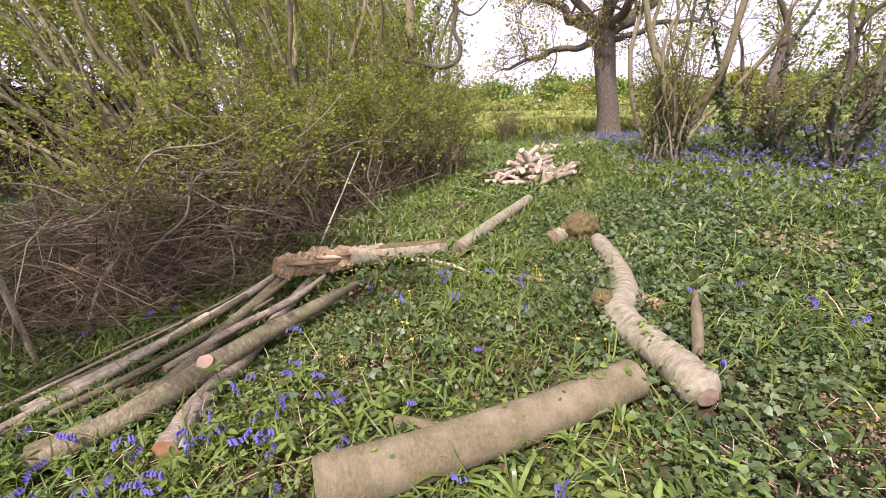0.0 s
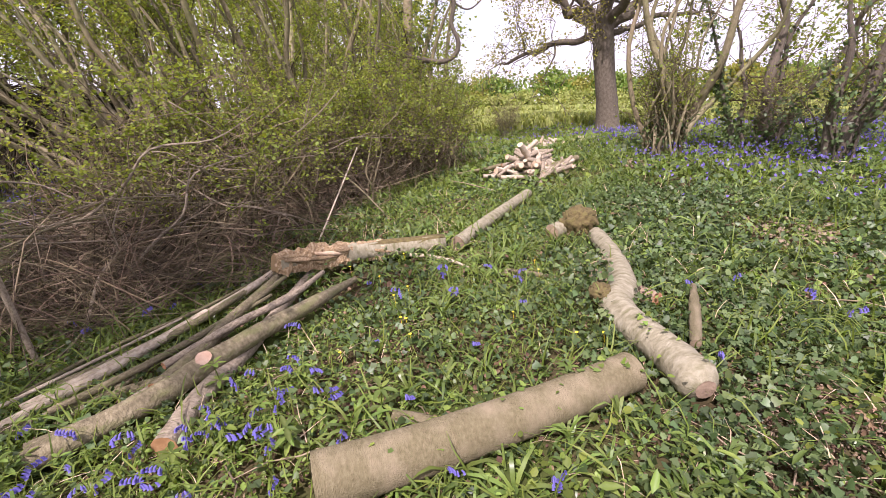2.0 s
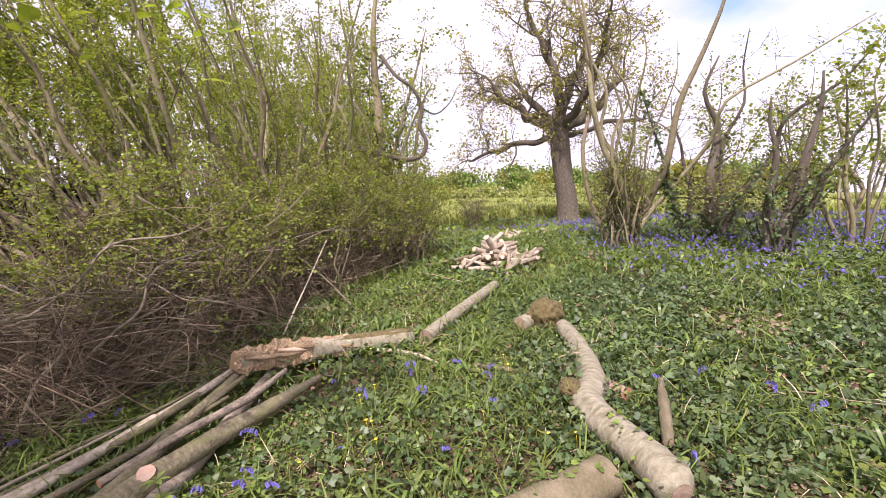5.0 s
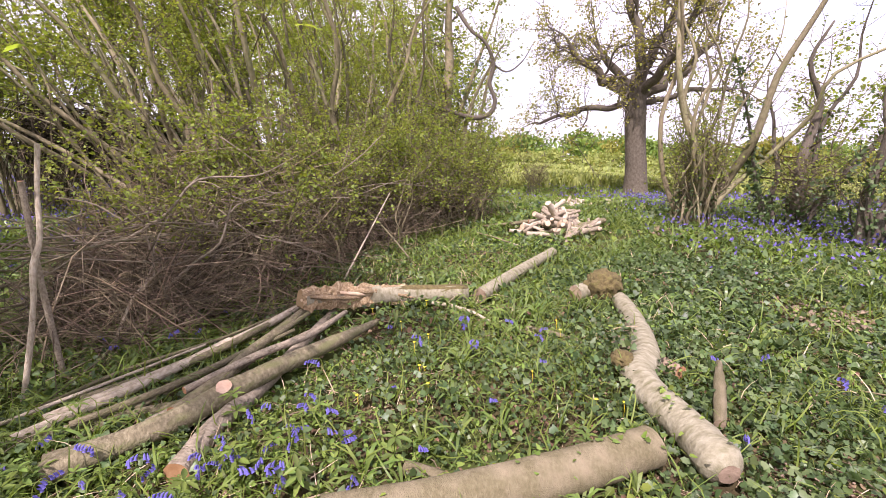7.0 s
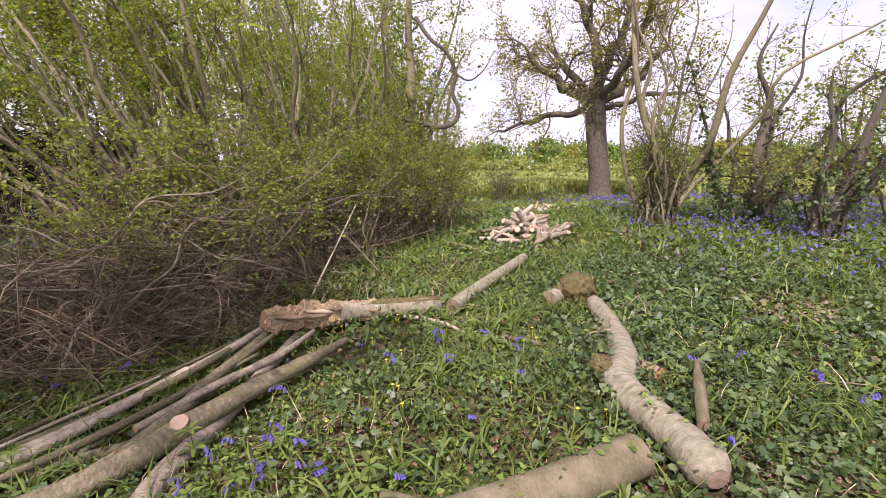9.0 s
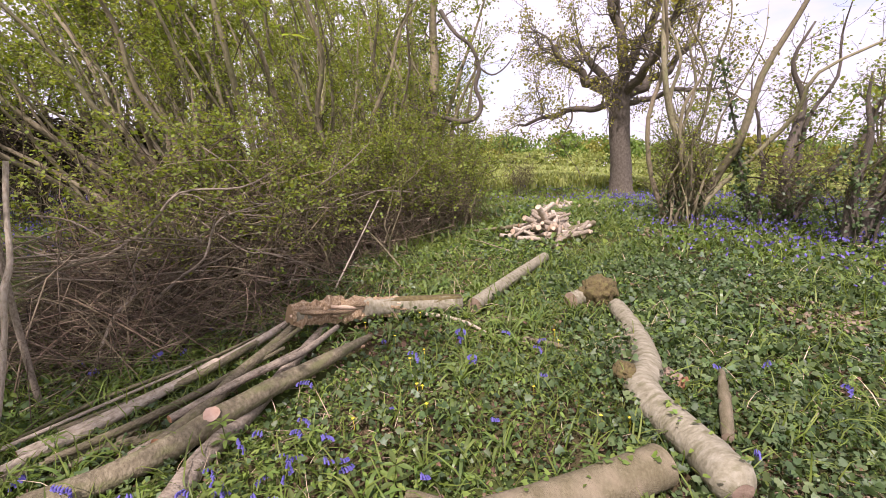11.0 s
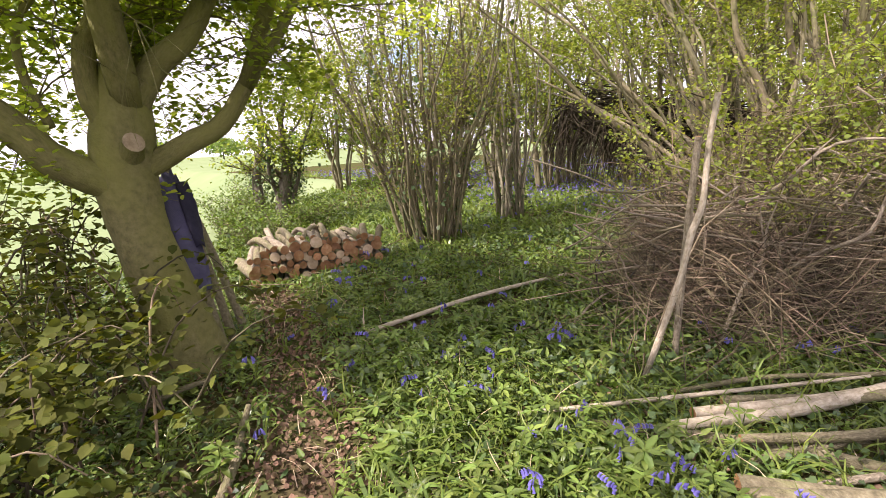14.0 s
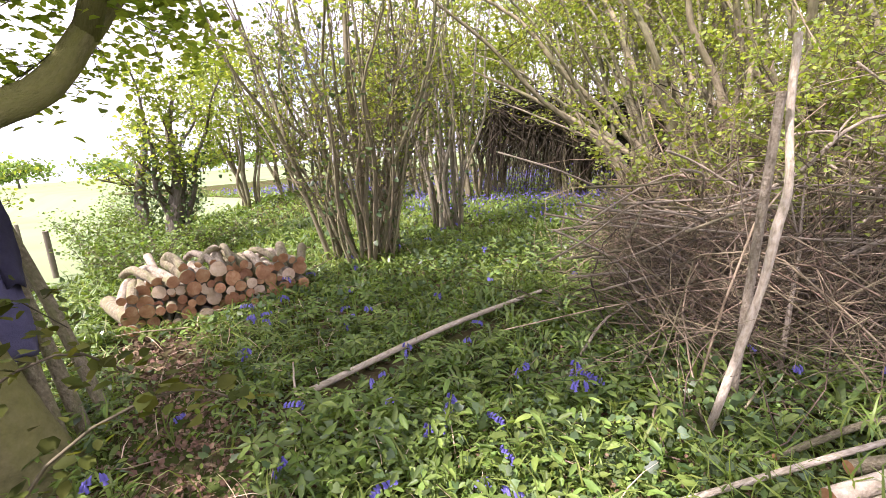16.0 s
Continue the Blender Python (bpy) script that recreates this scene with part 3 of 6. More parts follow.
def wood_heap(name, at, n, spread, height, lo, hi, label, seed):
    """A loose heap of short sawn logs, each one a part with its own cut ends."""
    rng = np.random.default_rng(seed)
    e = thing(name, at, label, "log pile")
    for k in range(n):
        a = rng.uniform(0, math.pi)
        ln, rad = rng.uniform(lo, hi), rng.uniform(0.024, 0.05)
        rr = rng.uniform(0, 1) ** 0.7
        th = rng.uniform(0, 2 * math.pi)
        c = np.array([math.cos(th) * rr * spread[0], math.sin(th) * rr * spread[1], rad + height * (1 - rr) * rng.uniform(0.5, 1)])
        d = np.array([math.cos(a), math.sin(a), rng.normal(0, 0.4)]) * ln / 2
        d[2] = np.clip(d[2], -(c[2] - rad * 0.6), 0.3)
        s = Shape()
        rings = s.tube([c - d, c + rng.normal(0, 0.025, 3), c + d], [rad, rad * 0.97, rad * 0.92], 9, 0.05, 1, cap=False, seed=k)
        lg = part("log", s.mesh("log", STICK if rng.random() < 0.55 else BARK_PALE), e)
        u = d / np.linalg.norm(d) * 0.004
        part("cut_face", disc(rings[0], -u, CUT_PALE), lg)
        part("cut_face", disc(rings[-1], u, CUT_PALE if k % 2 else CUT_OLD), lg)
    return e


wood_heap("log_heap", (1.52, 7.45, 0), 48, (0.62, 0.45), 0.34, 0.35, 0.75, "heap of pale sawn branch logs on trampled grass", 3)
wood_heap("log_heap", (1.75, 8.7, 0), 20, (0.35, 0.3), 0.3, 0.3, 0.6, "small steep heap of pale sawn logs", 5)
wood_heap("log_heap", (2.5, 10.9, -0.05), 12, (0.5, 0.3), 0.18, 0.3, 0.5, "low scatter of pale sawn logs on grass", 6)
wood_heap("log_heap", (3.75, 11.3, -0.08), 8, (0.5, 0.3), 0.08, 0.3, 0.5, "low scatter of pale sawn wood on grass", 7)
log("long_branch", [(1.55, 7.2, 0.12), (2.0, 7.55, 0.14), (2.42, 7.88, 0.16)], [0.05, 0.048, 0.05], BARK_TAN, "brown sawn branch jutting from the heap", "branch", "", 10, 0.04)
log("long_branch", [(1.1, 7.6, 0.2), (0.75, 7.8, 0.12), (0.35, 8.0, 0.05)], [0.035, 0.03, 0.024], BARK_TAN, "brown branch jutting from the heap", "branch", "", 10, 0.04)


def chip_patch(at, n, spread, label, seed, lo=0.02, hi=0.07, mat=CUT_OLD):
    rng = np.random.default_rng(seed)
    p = np.stack([rng.normal(at[0], spread[0], n), rng.normal(at[1], spread[1], n), np.zeros(n)], 1)
    p[:, 2] = ground_z(p[:, 0], p[:, 1]) + rng.uniform(0.015, 0.05, n)
    box_v = [(-0.5, -0.3, -0.08), (0.5, -0.3, -0.1), (0.45, 0.3, -0.08), (-0.5, 0.25, -0.1), (-0.5, -0.3, 0.08), (0.5, -0.25, 0.1), (0.4, 0.3, 0.06), (-0.5, 0.3, 0.1)]
    box_f = [(0, 3, 2, 1), (4, 5, 6, 7), (0, 1, 5, 4), (1, 2, 6, 5), (2, 3, 7, 6), (3, 0, 4, 7)]
    me = scatter("wood_chips", mat, box_v, box_f, p, turns(n, rng, 0.35), rng.uniform(lo, hi, n))
    return solo("wood_chips", me, label, "wood chips", kind="stuff")


chip_patch((3.05, 3.85, 0), 70, (0.22, 0.2), "scatter of pale wood chips on bare ground", 21, 0.03, 0.10)
chip_patch((3.55, 7.45, 0), 80, (0.3, 0.2), "scatter of pale wood chips below coppice stems", 22, 0.04, 0.11)
chip_patch((1.42, 1.60, 0), 500, (0.16, 0.16), "sawdust and fine chips beside sawn logs", 23, 0.008, 0.018)
chip_patch((1.78, 1.1, 0), 600, (0.22, 0.3), "sawdust and fine chips on bare ground", 24, 0.008, 0.018)
chip_patch((1.22, 3.08, 0), 200, (0.13, 0.13), "sawdust heap beside a crooked log", 25, 0.008, 0.025)

# ---- sticks standing at the brash hedge ----
log("standing_stick", [(-2.75, 2.43, -0.04), (-2.67, 2.47, 0.3), (-2.60, 2.50, 0.62), (-2.57, 2.52, 0.84), (-2.55, 2.58, 1.0), (-2.57, 2.65, 1.27), (-2.57, 2.72, 1.55)], [0.017, 0.017, 0.015, 0.018, 0.015, 0.014, 0.015],
    STICK, "tall crooked pale stick standing in the ground", "stick", "", 10, 0.06)
log("standing_post", [(-2.72, 2.72, -0.05), (-2.65, 2.63, 0.7), (-2.59, 2.58, 1.34)], [0.019, 0.018, 0.017], BARK_PALE, "weathered pale stake standing beside a stick", "post", "", 10, 0.03)
log("ground_pole", [(-4.38, 1.49, 0.06), (-4.30, 2.5, 0.10), (-4.20, 3.55, 0.08)], [0.019, 0.019, 0.015], STICK, "long thin pale pole lying on bluebell leaves", "pole", "", 8, 0.03)
# trodden strips beside the pole and the standing stick
LOG_LINES.append((np.array([(-4.34, 1.45, 0), (-4.24, 2.5, 0), (-4.15, 3.6, 0)]), 0.13))
LOG_LINES.append((np.array([(-2.75, 2.43, 0), (-2.71, 2.3, 0)]), 0.08))
log("peg_stick", [(-4.32, 1.47, -0.02), (-4.33, 1.45, 0.13), (-4.33, 1.46, 0.27)], [0.008, 0.007, 0.004], STICK, "short thin stick standing by a fallen pole", "stick", "", 6, 0.0)
log("leaning_rod", [(-1.33, 4.86, 0.04), (-1.15, 5.5, 0.45), (-0.97, 6.1, 0.86)], [0.010, 0.010, 0.008], STICK, "straight pale rod leaning on the brash hedge", "stick", "leaning rods", 6, 0.0)
log("leaning_rod", [(-0.62, 5.55, 0.04), (-1.02, 5.8, 0.45), (-1.36, 6.0, 0.72)], [0.012, 0.011, 0.010], BARK_BRANCH, "thin brown rod leaning on the brash hedge", "stick", "leaning rods", 6, 0.0)
log("protruding_pole", [(-3.62, 5.02, 0.87), (-3.2, 5.1, 0.74), (-2.4, 5.2, 0.5)], [0.028, 0.028, 0.026], STICK, "pale sawn pole sticking out of the brash hedge", "pole", "", 8, 0.03, cover=False)

# ---- brash hedge: a long heap of cut twigs ----


def brash(name, line, depth, height, n, label, seed, mat=TWIG, lo=0.5, hi=1.6, thick=(0.003, 0.008)):
    rng = np.random.default_rng(seed)
    line = np.array(line, float)
    seg = np.r_[0, np.cumsum(np.linalg.norm(np.diff(line, axis=0), axis=1))]
    s = Shape()
    for k in range(n):
        q = rng.uniform(0, seg[-1])
        c = np.array([np.interp(q, seg, line[:, 0]), np.interp(q, seg, line[:, 1])])
        i = min(len(line) - 2, max(0, np.searchsorted(seg, q) - 1))
        t = (line[i + 1] - line[i]) / np.linalg.norm(line[i + 1] - line[i])
        nrm = np.array([-t[1], t[0]])
        w = rng.uniform(0, 1)
        top = height * min(1.0, 0.3 + 1.3 * w) * (0.95 + 0.3 * math.sin(q * 2.3 + 3 * w) * math.cos(q * 0.9 - 2 * w)) * min(1.0, 0.3 + q * 0.32)
        z = rng.uniform(0.02, 1) ** 1.15 * top * (1.45 if rng.random() < 0.07 else 1.0)
        ln = rng.uniform(lo, hi)
        a = rng.normal(0, 1.0)
        d = np.array([*(t * math.cos(a) + nrm * math.sin(a)), rng.normal(0.1, 0.55)]) * ln * rng.choice((-1, 1))
        d[2] = abs(d[2]) if z < 0.35 else d[2]
        o = np.array([*(c + nrm * w * depth), z])
        bend = rng.normal(0, 0.17, 3) * ln
        pts = [o - d / 2, o - d / 6 + bend, o + d / 6 + bend * 0.9 + rng.normal(0, 0.03, 3), o + d / 2]
        for p in pts:
            p[2] = max(p[2], 0.01)
        r = rng.uniform(*thick)
        s.tube(pts, [r, r * 0.8, r * 0.55, r * 0.3], 3, 0, 2, cap=False)
        if rng.random() < 0.8:
            for b in range(3):
                p0 = pts[1] + (pts[2] - pts[1]) * rng.random()
                e2 = p0 + d * rng.uniform(0.1, 0.25) + rng.normal(0, 0.14, 3) * ln
                e2[2] = max(e2[2], 0.01)
                s.tube([p0, (p0 + e2) / 2 + rng.normal(0, 0.02, 3), e2], [r * 0.5, r * 0.4, r * 0.2], 3, 0, 1, cap=False)
    return solo(name, s.mesh(name, mat), label, "brushwood", kind="stuff")


EDGE = [(-3.2, 3.2), (-2.75, 3.4), (-2.2, 4.0), (-1.7, 4.95), (-1.2, 6.2), (-0.5, 7.6), (0.5, 9.2)]
brash("brash_hedge", EDGE, 2.2, 1.25, 3900, "long heap of brown cut twigs and brushwood", 31)
brash("brash_edge", [(-3.9, 3.9), (-3.3, 3.0), (-2.75, 2.7), (-2.2, 3.15), (-1.7, 3.9)], 1.2, 0.42, 750, "low loose brushwood along the hedge foot", 32, thick=(0.003, 0.007))
brash("brash_face", EDGE, 0.9, 1.3, 295, "pale bare twigs along the face of the brash", 34, mat=TWIG_PALE, lo=0.7, hi=2.0, thick=(0.003, 0.007))


def fallen_crown(seed=33):
    """Top of a felled tree: thin shoots, coloured dark for the shade among them, that droop from a sloping ridge to the
    ground.
    """
    rng = np.random.default_rng(seed)
    s = Shape()
    for k in range(1500):
        q = rng.random() ** 0.8
        o = np.array([-8.9 + 3.4 * q, 9.3 + 1.5 * q, (2.25 - 0.9 * q) * rng.uniform(0.75, 1.05)]) + rng.normal(0, 0.16, 3)
        d = np.array([rng.normal(-0.35, 0.3), rng.normal(-0.25, 0.35), 0]) * rng.uniform(0.5, 1.2)
        low = o + d + np.array([0, 0, -o[2] * rng.uniform(0.35, 0.98)])
        top = o + np.array([rng.normal(0.55, 0.25), rng.normal(0.2, 0.2), rng.uniform(-0.5, 0.15)])
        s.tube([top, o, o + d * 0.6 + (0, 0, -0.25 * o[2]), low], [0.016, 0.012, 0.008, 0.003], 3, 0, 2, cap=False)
    return solo("fallen_crown", s.mesh("fallen_crown", TWIG_SHADED), "drooping shoots of a felled tree top, darkened as in shade", "brushwood", kind="stuff")


fallen_crown()
# pale longer sticks lying in the brash
for k in range(150):
    q = R.random()
    i = np.array([np.interp(q, np.linspace(0, 1, 7), np.array(EDGE)[:, a]) for a in range(2)])
    a, ln = R.uniform(-0.4, 1.9), R.uniform(0.7, 1.7)
    o = np.array([i[0] - 0.25 + R.normal(0, 0.25), i[1] + 0.35 + R.normal(0, 0.25), R.uniform(0.2, 0.95)])
    d = np.array([math.cos(a), math.sin(a) * 0.7, R.normal(-0.1, 0.28)]) * ln * 0.5
    if o[2] - abs(d[2]) < 0.03:
        d[2] = np.sign(d[2]) * (o[2] - 0.03)
    s = Shape()
    s.tube([o - d, o - d * 0.3 + R.normal(0, 0.04, 3), o + d * 0.35 + R.normal(0, 0.04, 3), o + d], [R.uniform(0.005, 0.011), 0.008, 0.006, 0.003], 5, 0, 3)
    solo("brash_stick", s.mesh("brash_stick", BARK_PALE if R.random() < 0.5 else BARK_BRANCH), "thin bare stick lying in the brash hedge", "stick", "sticks in the brash")
# thicker crooked branches thrown on the brash
for k in range(24):
    q = R.random()
    i = np.array([np.interp(q, np.linspace(0, 1, 7), np.array(EDGE)[:, a]) for a in range(2)])
    a, ln = R.uniform(-0.7, 2.2), R.uniform(0.9, 1.9)
    o = np.array([i[0] - 0.15 + R.normal(0, 0.2), i[1] + 0.2 + R.normal(0, 0.2), R.uniform(0.3, 1.05)])
    d = np.array([math.cos(a), math.sin(a) * 0.6, R.normal(0.0, 0.42)]) * ln * 0.5
    if o[2] - abs(d[2]) < 0.03:
        d[2] = np.sign(d[2]) * (o[2] - 0.03)
    r = R.uniform(0.008, 0.015)
    pts = curve_points([o - d, o - d * 0.4 + R.normal(0, 0.06, 3), o + d * 0.1 + R.normal(0, 0.08, 3), o + d * 0.55 + R.normal(0, 0.06, 3), o + d], 4)
    s = Shape()
    s.tube(pts, [r, r * 0.9, r * 0.75, r * 0.55, r * 0.25], 6, 0.08, 1)
    for j in (0.4, 0.65):
        p0 = pts[int(j * (len(pts) - 1))]
        e2 = p0 + d * 0.35 + R.normal(0, 0.16, 3)
        e2[2] = max(e2[2], 0.03)
        s.tube([p0, (p0 + e2) / 2 + R.normal(0, 0.03, 3), e2], [r * 0.5, r * 0.4, r * 0.15], 5, 0, 2)
    solo("brash_branch", s.mesh("brash_branch", BARK_PALE), "crooked pale branch thrown on the brash hedge", "branch", "branches on the brash")

# ---- shrubs and trees ----


def stem_path(base, top, bow, rng, n=6, wob=0.05):
    base, top = np.array(base, float), np.array(top, float)
    q = np.linspace(0, 1, n)[:, None]
    side = np.array([top[0] - base[0], top[1] - base[1], 0.0])
    p = base + (top - base) * q
    p += -side * bow * (q * (1 - q)) * 1.2 + np.array([0, 0, 1]) * bow * (q * (1 - q))
    p[1:] += rng.normal(0, wob, (n - 1, 3)) * np.array([1, 1, 0.3])
    return p


def at_path(p, q):
    i = np.linspace(0, 1, len(p))
    return np.array([np.interp(q, i, p[:, a]) for a in range(3)])


def shrub(name, at, stems, label, category, leaf_mat, n_leaves, seed, leaf=0.045, leaf_from=0.35, twigs=9, bark=BARK_STEM, twig_len=0.7, group="", tuft=0.16, low_twigs=0.25, ivy=0, ivy_top=0.5, wob=0.035):
    """A many-stemmed shrub or tree: stems = [(top offset, base radius, bow)], each stem a part; then its twigs and its leaves."""
    rng = np.random.default_rng(seed)
    at = (at[0], at[1], float(ground_z(at[0], at[1])))
    e = thing(name, at, label, category, group)
    paths, tw, tips = [], Shape(), []
    for k, (top, rad, bow, foot) in enumerate(stems):
        p = stem_path((foot[0], foot[1], -0.05), top, bow, rng, 7, wob * (1 + np.linalg.norm(top) * 0.2))
        s = Shape()
        s.tube(p, [rad, rad * 0.85, rad * 0.66, rad * 0.4, rad * 0.15], 7 if rad < 0.08 else 12, 0.05, 3, seed=seed + k)
        part("stem", s.mesh("stem", bark), e)
        paths.append(p)
        ln = np.linalg.norm(p[-1] - p[0])
        for b in range(twigs):
            q = rng.uniform(low_twigs, 0.98)
            o = at_path(p, q)
            d = rng.normal(0, 1, 3)
            d[2] = abs(d[2]) * 0.7 + 0.25
            d = d / np.linalg.norm(d) * twig_len * rng.uniform(0.4, 1.2) * (1.15 - 0.5 * q)
            mid = o + d * 0.5 + rng.normal(0, 0.05, 3)
            r = rad * 0.22 * (1.2 - q)
            tw.tube([o, mid, o + d], [max(r, 0.004), max(r * 0.7, 0.003), 0.002], 3, 0, 1, cap=False)
            tips.append((o, mid, o + d, q))
            for c in range(2):
                d2 = d * 0.45 + rng.normal(0, 0.16, 3) * twig_len
                tw.tube([mid, mid + d2 * 0.5 + rng.normal(0, 0.02, 3), mid + d2], [max(r * 0.5, 0.0025), 0.0022, 0.0015], 3, 0, 1, cap=False)
                tips.append((mid, mid + d2 * 0.5, mid + d2, q))
    tagged(part("twig_spray", tw.mesh("twig_spray", TWIG_STEM), e), kind="stuff")
    use = [t for t in tips if t[3] > leaf_from]
    if n_leaves and use:
        pick = rng.integers(0, len(use), n_leaves)
        a = np.array([[u[0], u[1], u[2]] for u in use])[pick]
        q = rng.uniform(0.2, 1.0, n_leaves)[:, None]
        pos = np.where(q < 0.5, a[:, 0] + (a[:, 1] - a[:, 0]) * q * 2, a[:, 1] + (a[:, 2] - a[:, 1]) * (q * 2 - 1)) + rng.normal(0, tuft * 0.5, (n_leaves, 3))
        part("leaves", scatter("leaves", leaf_mat, LEAF_V, LEAF_F, pos, turns(n_leaves, rng, 0.55), leaf * rng.uniform(0.55, 1.25, n_leaves)), e)
    if ivy:
        pk = rng.integers(0, len(paths), ivy)
        pos = np.array([at_path(paths[i], rng.uniform(0, ivy_top)) for i in pk])
        rr = np.array([stems[i][1] for i in pk])
        dirn = rng.normal(0, 1, (ivy, 3))
        dirn[:, 2] *= 0.4
        dirn /= np.linalg.norm(dirn, axis=1)[:, None]
        pos += dirn * (rr + rng.exponential(0.07, ivy))[:, None]
        part("ivy", scatter("ivy", IVY, IVY_V, IVY_F, pos, turns(ivy, rng, 0.9), 0.055 * rng.uniform(0.6, 1.3, ivy)), e, "dark climbing ivy")
    return e


def coppice(rng, n, height, spread, rad, lean=(0, 0), foot=0.25, bow=0.4):
    out = []
    for k in range(n):
        a = 2 * math.pi * k / n + rng.normal(0, 0.3)
        h = height * rng.uniform(0.65, 1.1)
        s = spread * rng.uniform(0.3, 1.1)
        f = foot * rng.uniform(0.4, 1)
        out.append(((math.cos(a) * s + lean[0] * h, math.sin(a) * s + lean[1] * h, h), rad * rng.uniform(0.55, 1.25), bow * rng.uniform(0.5, 1.5), (math.cos(a) * f, math.sin(a) * f)))
    return out


rg = np.random.default_rng(77)
# hazel thicket behind the brash hedge
THICKET = [(-4.1, 6.2, 10, 5.0), (-3.6, 6.6, 9, 5.2), (-2.9, 7.4, 9, 5.4), (-1.9, 8.2, 9, 5.2), (-3.9, 8.4, 8, 6.2), (-2.7, 9.4, 8, 6.4), (-1.3, 9.6, 8, 5.6),
           (-0.5, 10.8, 8, 5.0), (-1.9, 11.6, 8, 6.8), (-4.8, 10.4, 8, 7.0), (-3.2, 12.6, 8, 7.4), (-6.2, 12.6, 8, 7.4), (-0.9, 13.6, 8, 6.2), (-5.0, 15.5, 8, 8.0), (-2.4, 16.0, 8, 8.0)]
for k, (x, y, n, h) in enumerate(THICKET):
    shrub("hazel_shrub", (x, y), coppice(rg, n - 2, h, 2.0, 0.038 + 0.007 * (k % 4), ((-0.5, -0.16), (-0.38, -0.1), (-0.26, -0.04), (-0.1, 0), (-0.3, 0))[k] if k < 5 else (-0.08, 0)), "many-stemmed hazel in fresh green spring leaf", "shrub",
          HAZEL, 4600 if k in (0, 1, 4) else 7600 if k < 9 else 4200, 100 + k, 0.038 if k < 9 else 0.075, 0.42 if k in (0, 1, 2, 4, 9, 11, 13) else 0.1, 14, group="hazel thicket", twig_len=1.1, tuft=0.09, low_twigs=0.36 if k in (0, 1, 2, 4, 9, 11, 13) else 0.1)
# low leafy shrubs rising out of the brash
for k, (x, y) in enumerate(((-2.7, 5.2), (-2.0, 6.0), (-1.3, 6.9), (-0.6, 7.8), (0.0, 8.7), (0.45, 9.6), (-3.6, 4.8), (0.2, 11.2), (-2.4, 5.8), (-1.7, 6.6), (-0.9, 7.5), (-3.1, 5.4), (-2.2, 4.75), (-1.65, 5.4), (-1.15, 6.4), (-0.5, 7.3), (0.1, 8.3), (-2.9, 4.5))):
    shrub("leafy_bush", (x, y), coppice(rg, 8, 1.9 if k < 12 and k != 5 else 1.35, 0.8, 0.010), "low bush with sparse small fresh green leaves", "bush", HAZEL, 2100 if k < 12 else 1100, 200 + k, 0.042, 0.12, 10, twig_len=0.6,
          group="bushes in the brash", tuft=0.05)
# coppice stool in the open bluebell wood
STOOL = coppice(rg, 26, 2.0, 0.42, 0.024, (0.0, 0.0), 0.40, 0.2) + coppice(rg, 20, 1.4, 0.3, 0.02, (0.0, 0.0), 0.3, 0.2) + coppice(rg, 6, 5.4, 1.15, 0.045, (0.03, 0), 0.2, 0.25) + [((1.6, -0.9, 4.8), 0.075, 0.2, (0.12, -0.1)), ((3.2, -1.5, 3.4), 0.05, 0.5, (0.2, -0.1)), ((-0.9, 0.1, 5.2), 0.07, 0.3, (-0.12, 0))]
shrub("coppice_stool", (4.05, 8.2), STOOL, "old coppice stool, upright shoots round crooked grey stems", "shrub", HAZEL, 2200, 301, 0.045, 0.45, 7, bark=BARK_STEM, twig_len=0.7, ivy=900, ivy_top=0.45, wob=0.07)
# ivied trees of the bluebell wood
shrub("ivied_tree", (5.45, 7.75), [((0.1, 0.1, 3.2), 0.10, 0.1, (0, 0)), ((1.7, -1.2, 3.0), 0.07, 0.3, (0.1, 0)), ((-0.6, 0.4, 2.6), 0.05, 0.3, (-0.1, 0.1)), ((0.9, 0.3, 3.6), 0.05, 0.2, (0.1, 0.1))] + coppice(rg, 12, 1.2, 0.7, 0.012, (0.3, -0.1)),
      "dark ivied tree with spreading low branches", "tree", HAZEL, 900, 302, 0.05, 0.4, 14, bark=BARK_OAK, twig_len=0.9, ivy=900, ivy_top=0.6, wob=0.07)
shrub("slender_tree", (5.05, 7.75), [((-0.35, 0.25, 1.3), 0.045, 0.2, (0, 0)), ((-0.8, 0.3, 3.0), 0.035, 0.3, (-0.02, 0))], "dark slender leaning tree wrapped in ivy", "tree", HAZEL, 150, 303, 0.05, 0.4, 6, bark=BARK_OAK, ivy=900, ivy_top=0.9)
shrub("ivied_tree", (5.6, 6.35), [((0.5, -0.2, 2.6), 0.10, 0.1, (0, 0)), ((-0.15, 0.1, 2.3), 0.08, 0.1, (-0.15, 0)), ((0.9, -0.6, 2.2), 0.06, 0.2, (0.1, 0))] + coppice(rg, 8, 1.5, 0.8, 0.02),
      "stout ivied tree with dark tangled branches", "tree", HAZEL, 350, 304, 0.05, 0.4, 9, bark=BARK_OAK, ivy=1300, ivy_top=0.9)
for k, (x, y, h) in enumerate(((8.5, 11.5, 3.6), (9.6, 9.0, 3.4), (11.5, 12.5, 4.2), (8.0, 15.5, 4.2), (7.2, 6.6, 3.0))):
    shrub("wood_edge_tree", (x, y), coppice(rg, 6, h, 1.3, 0.04), "bushy small tree at the wood edge in thin leaf", "tree", HAZEL, 1300, 310 + k, 0.08, 0.35, 12, twig_len=0.9, group="wood edge trees", bark=BARK_STEM)


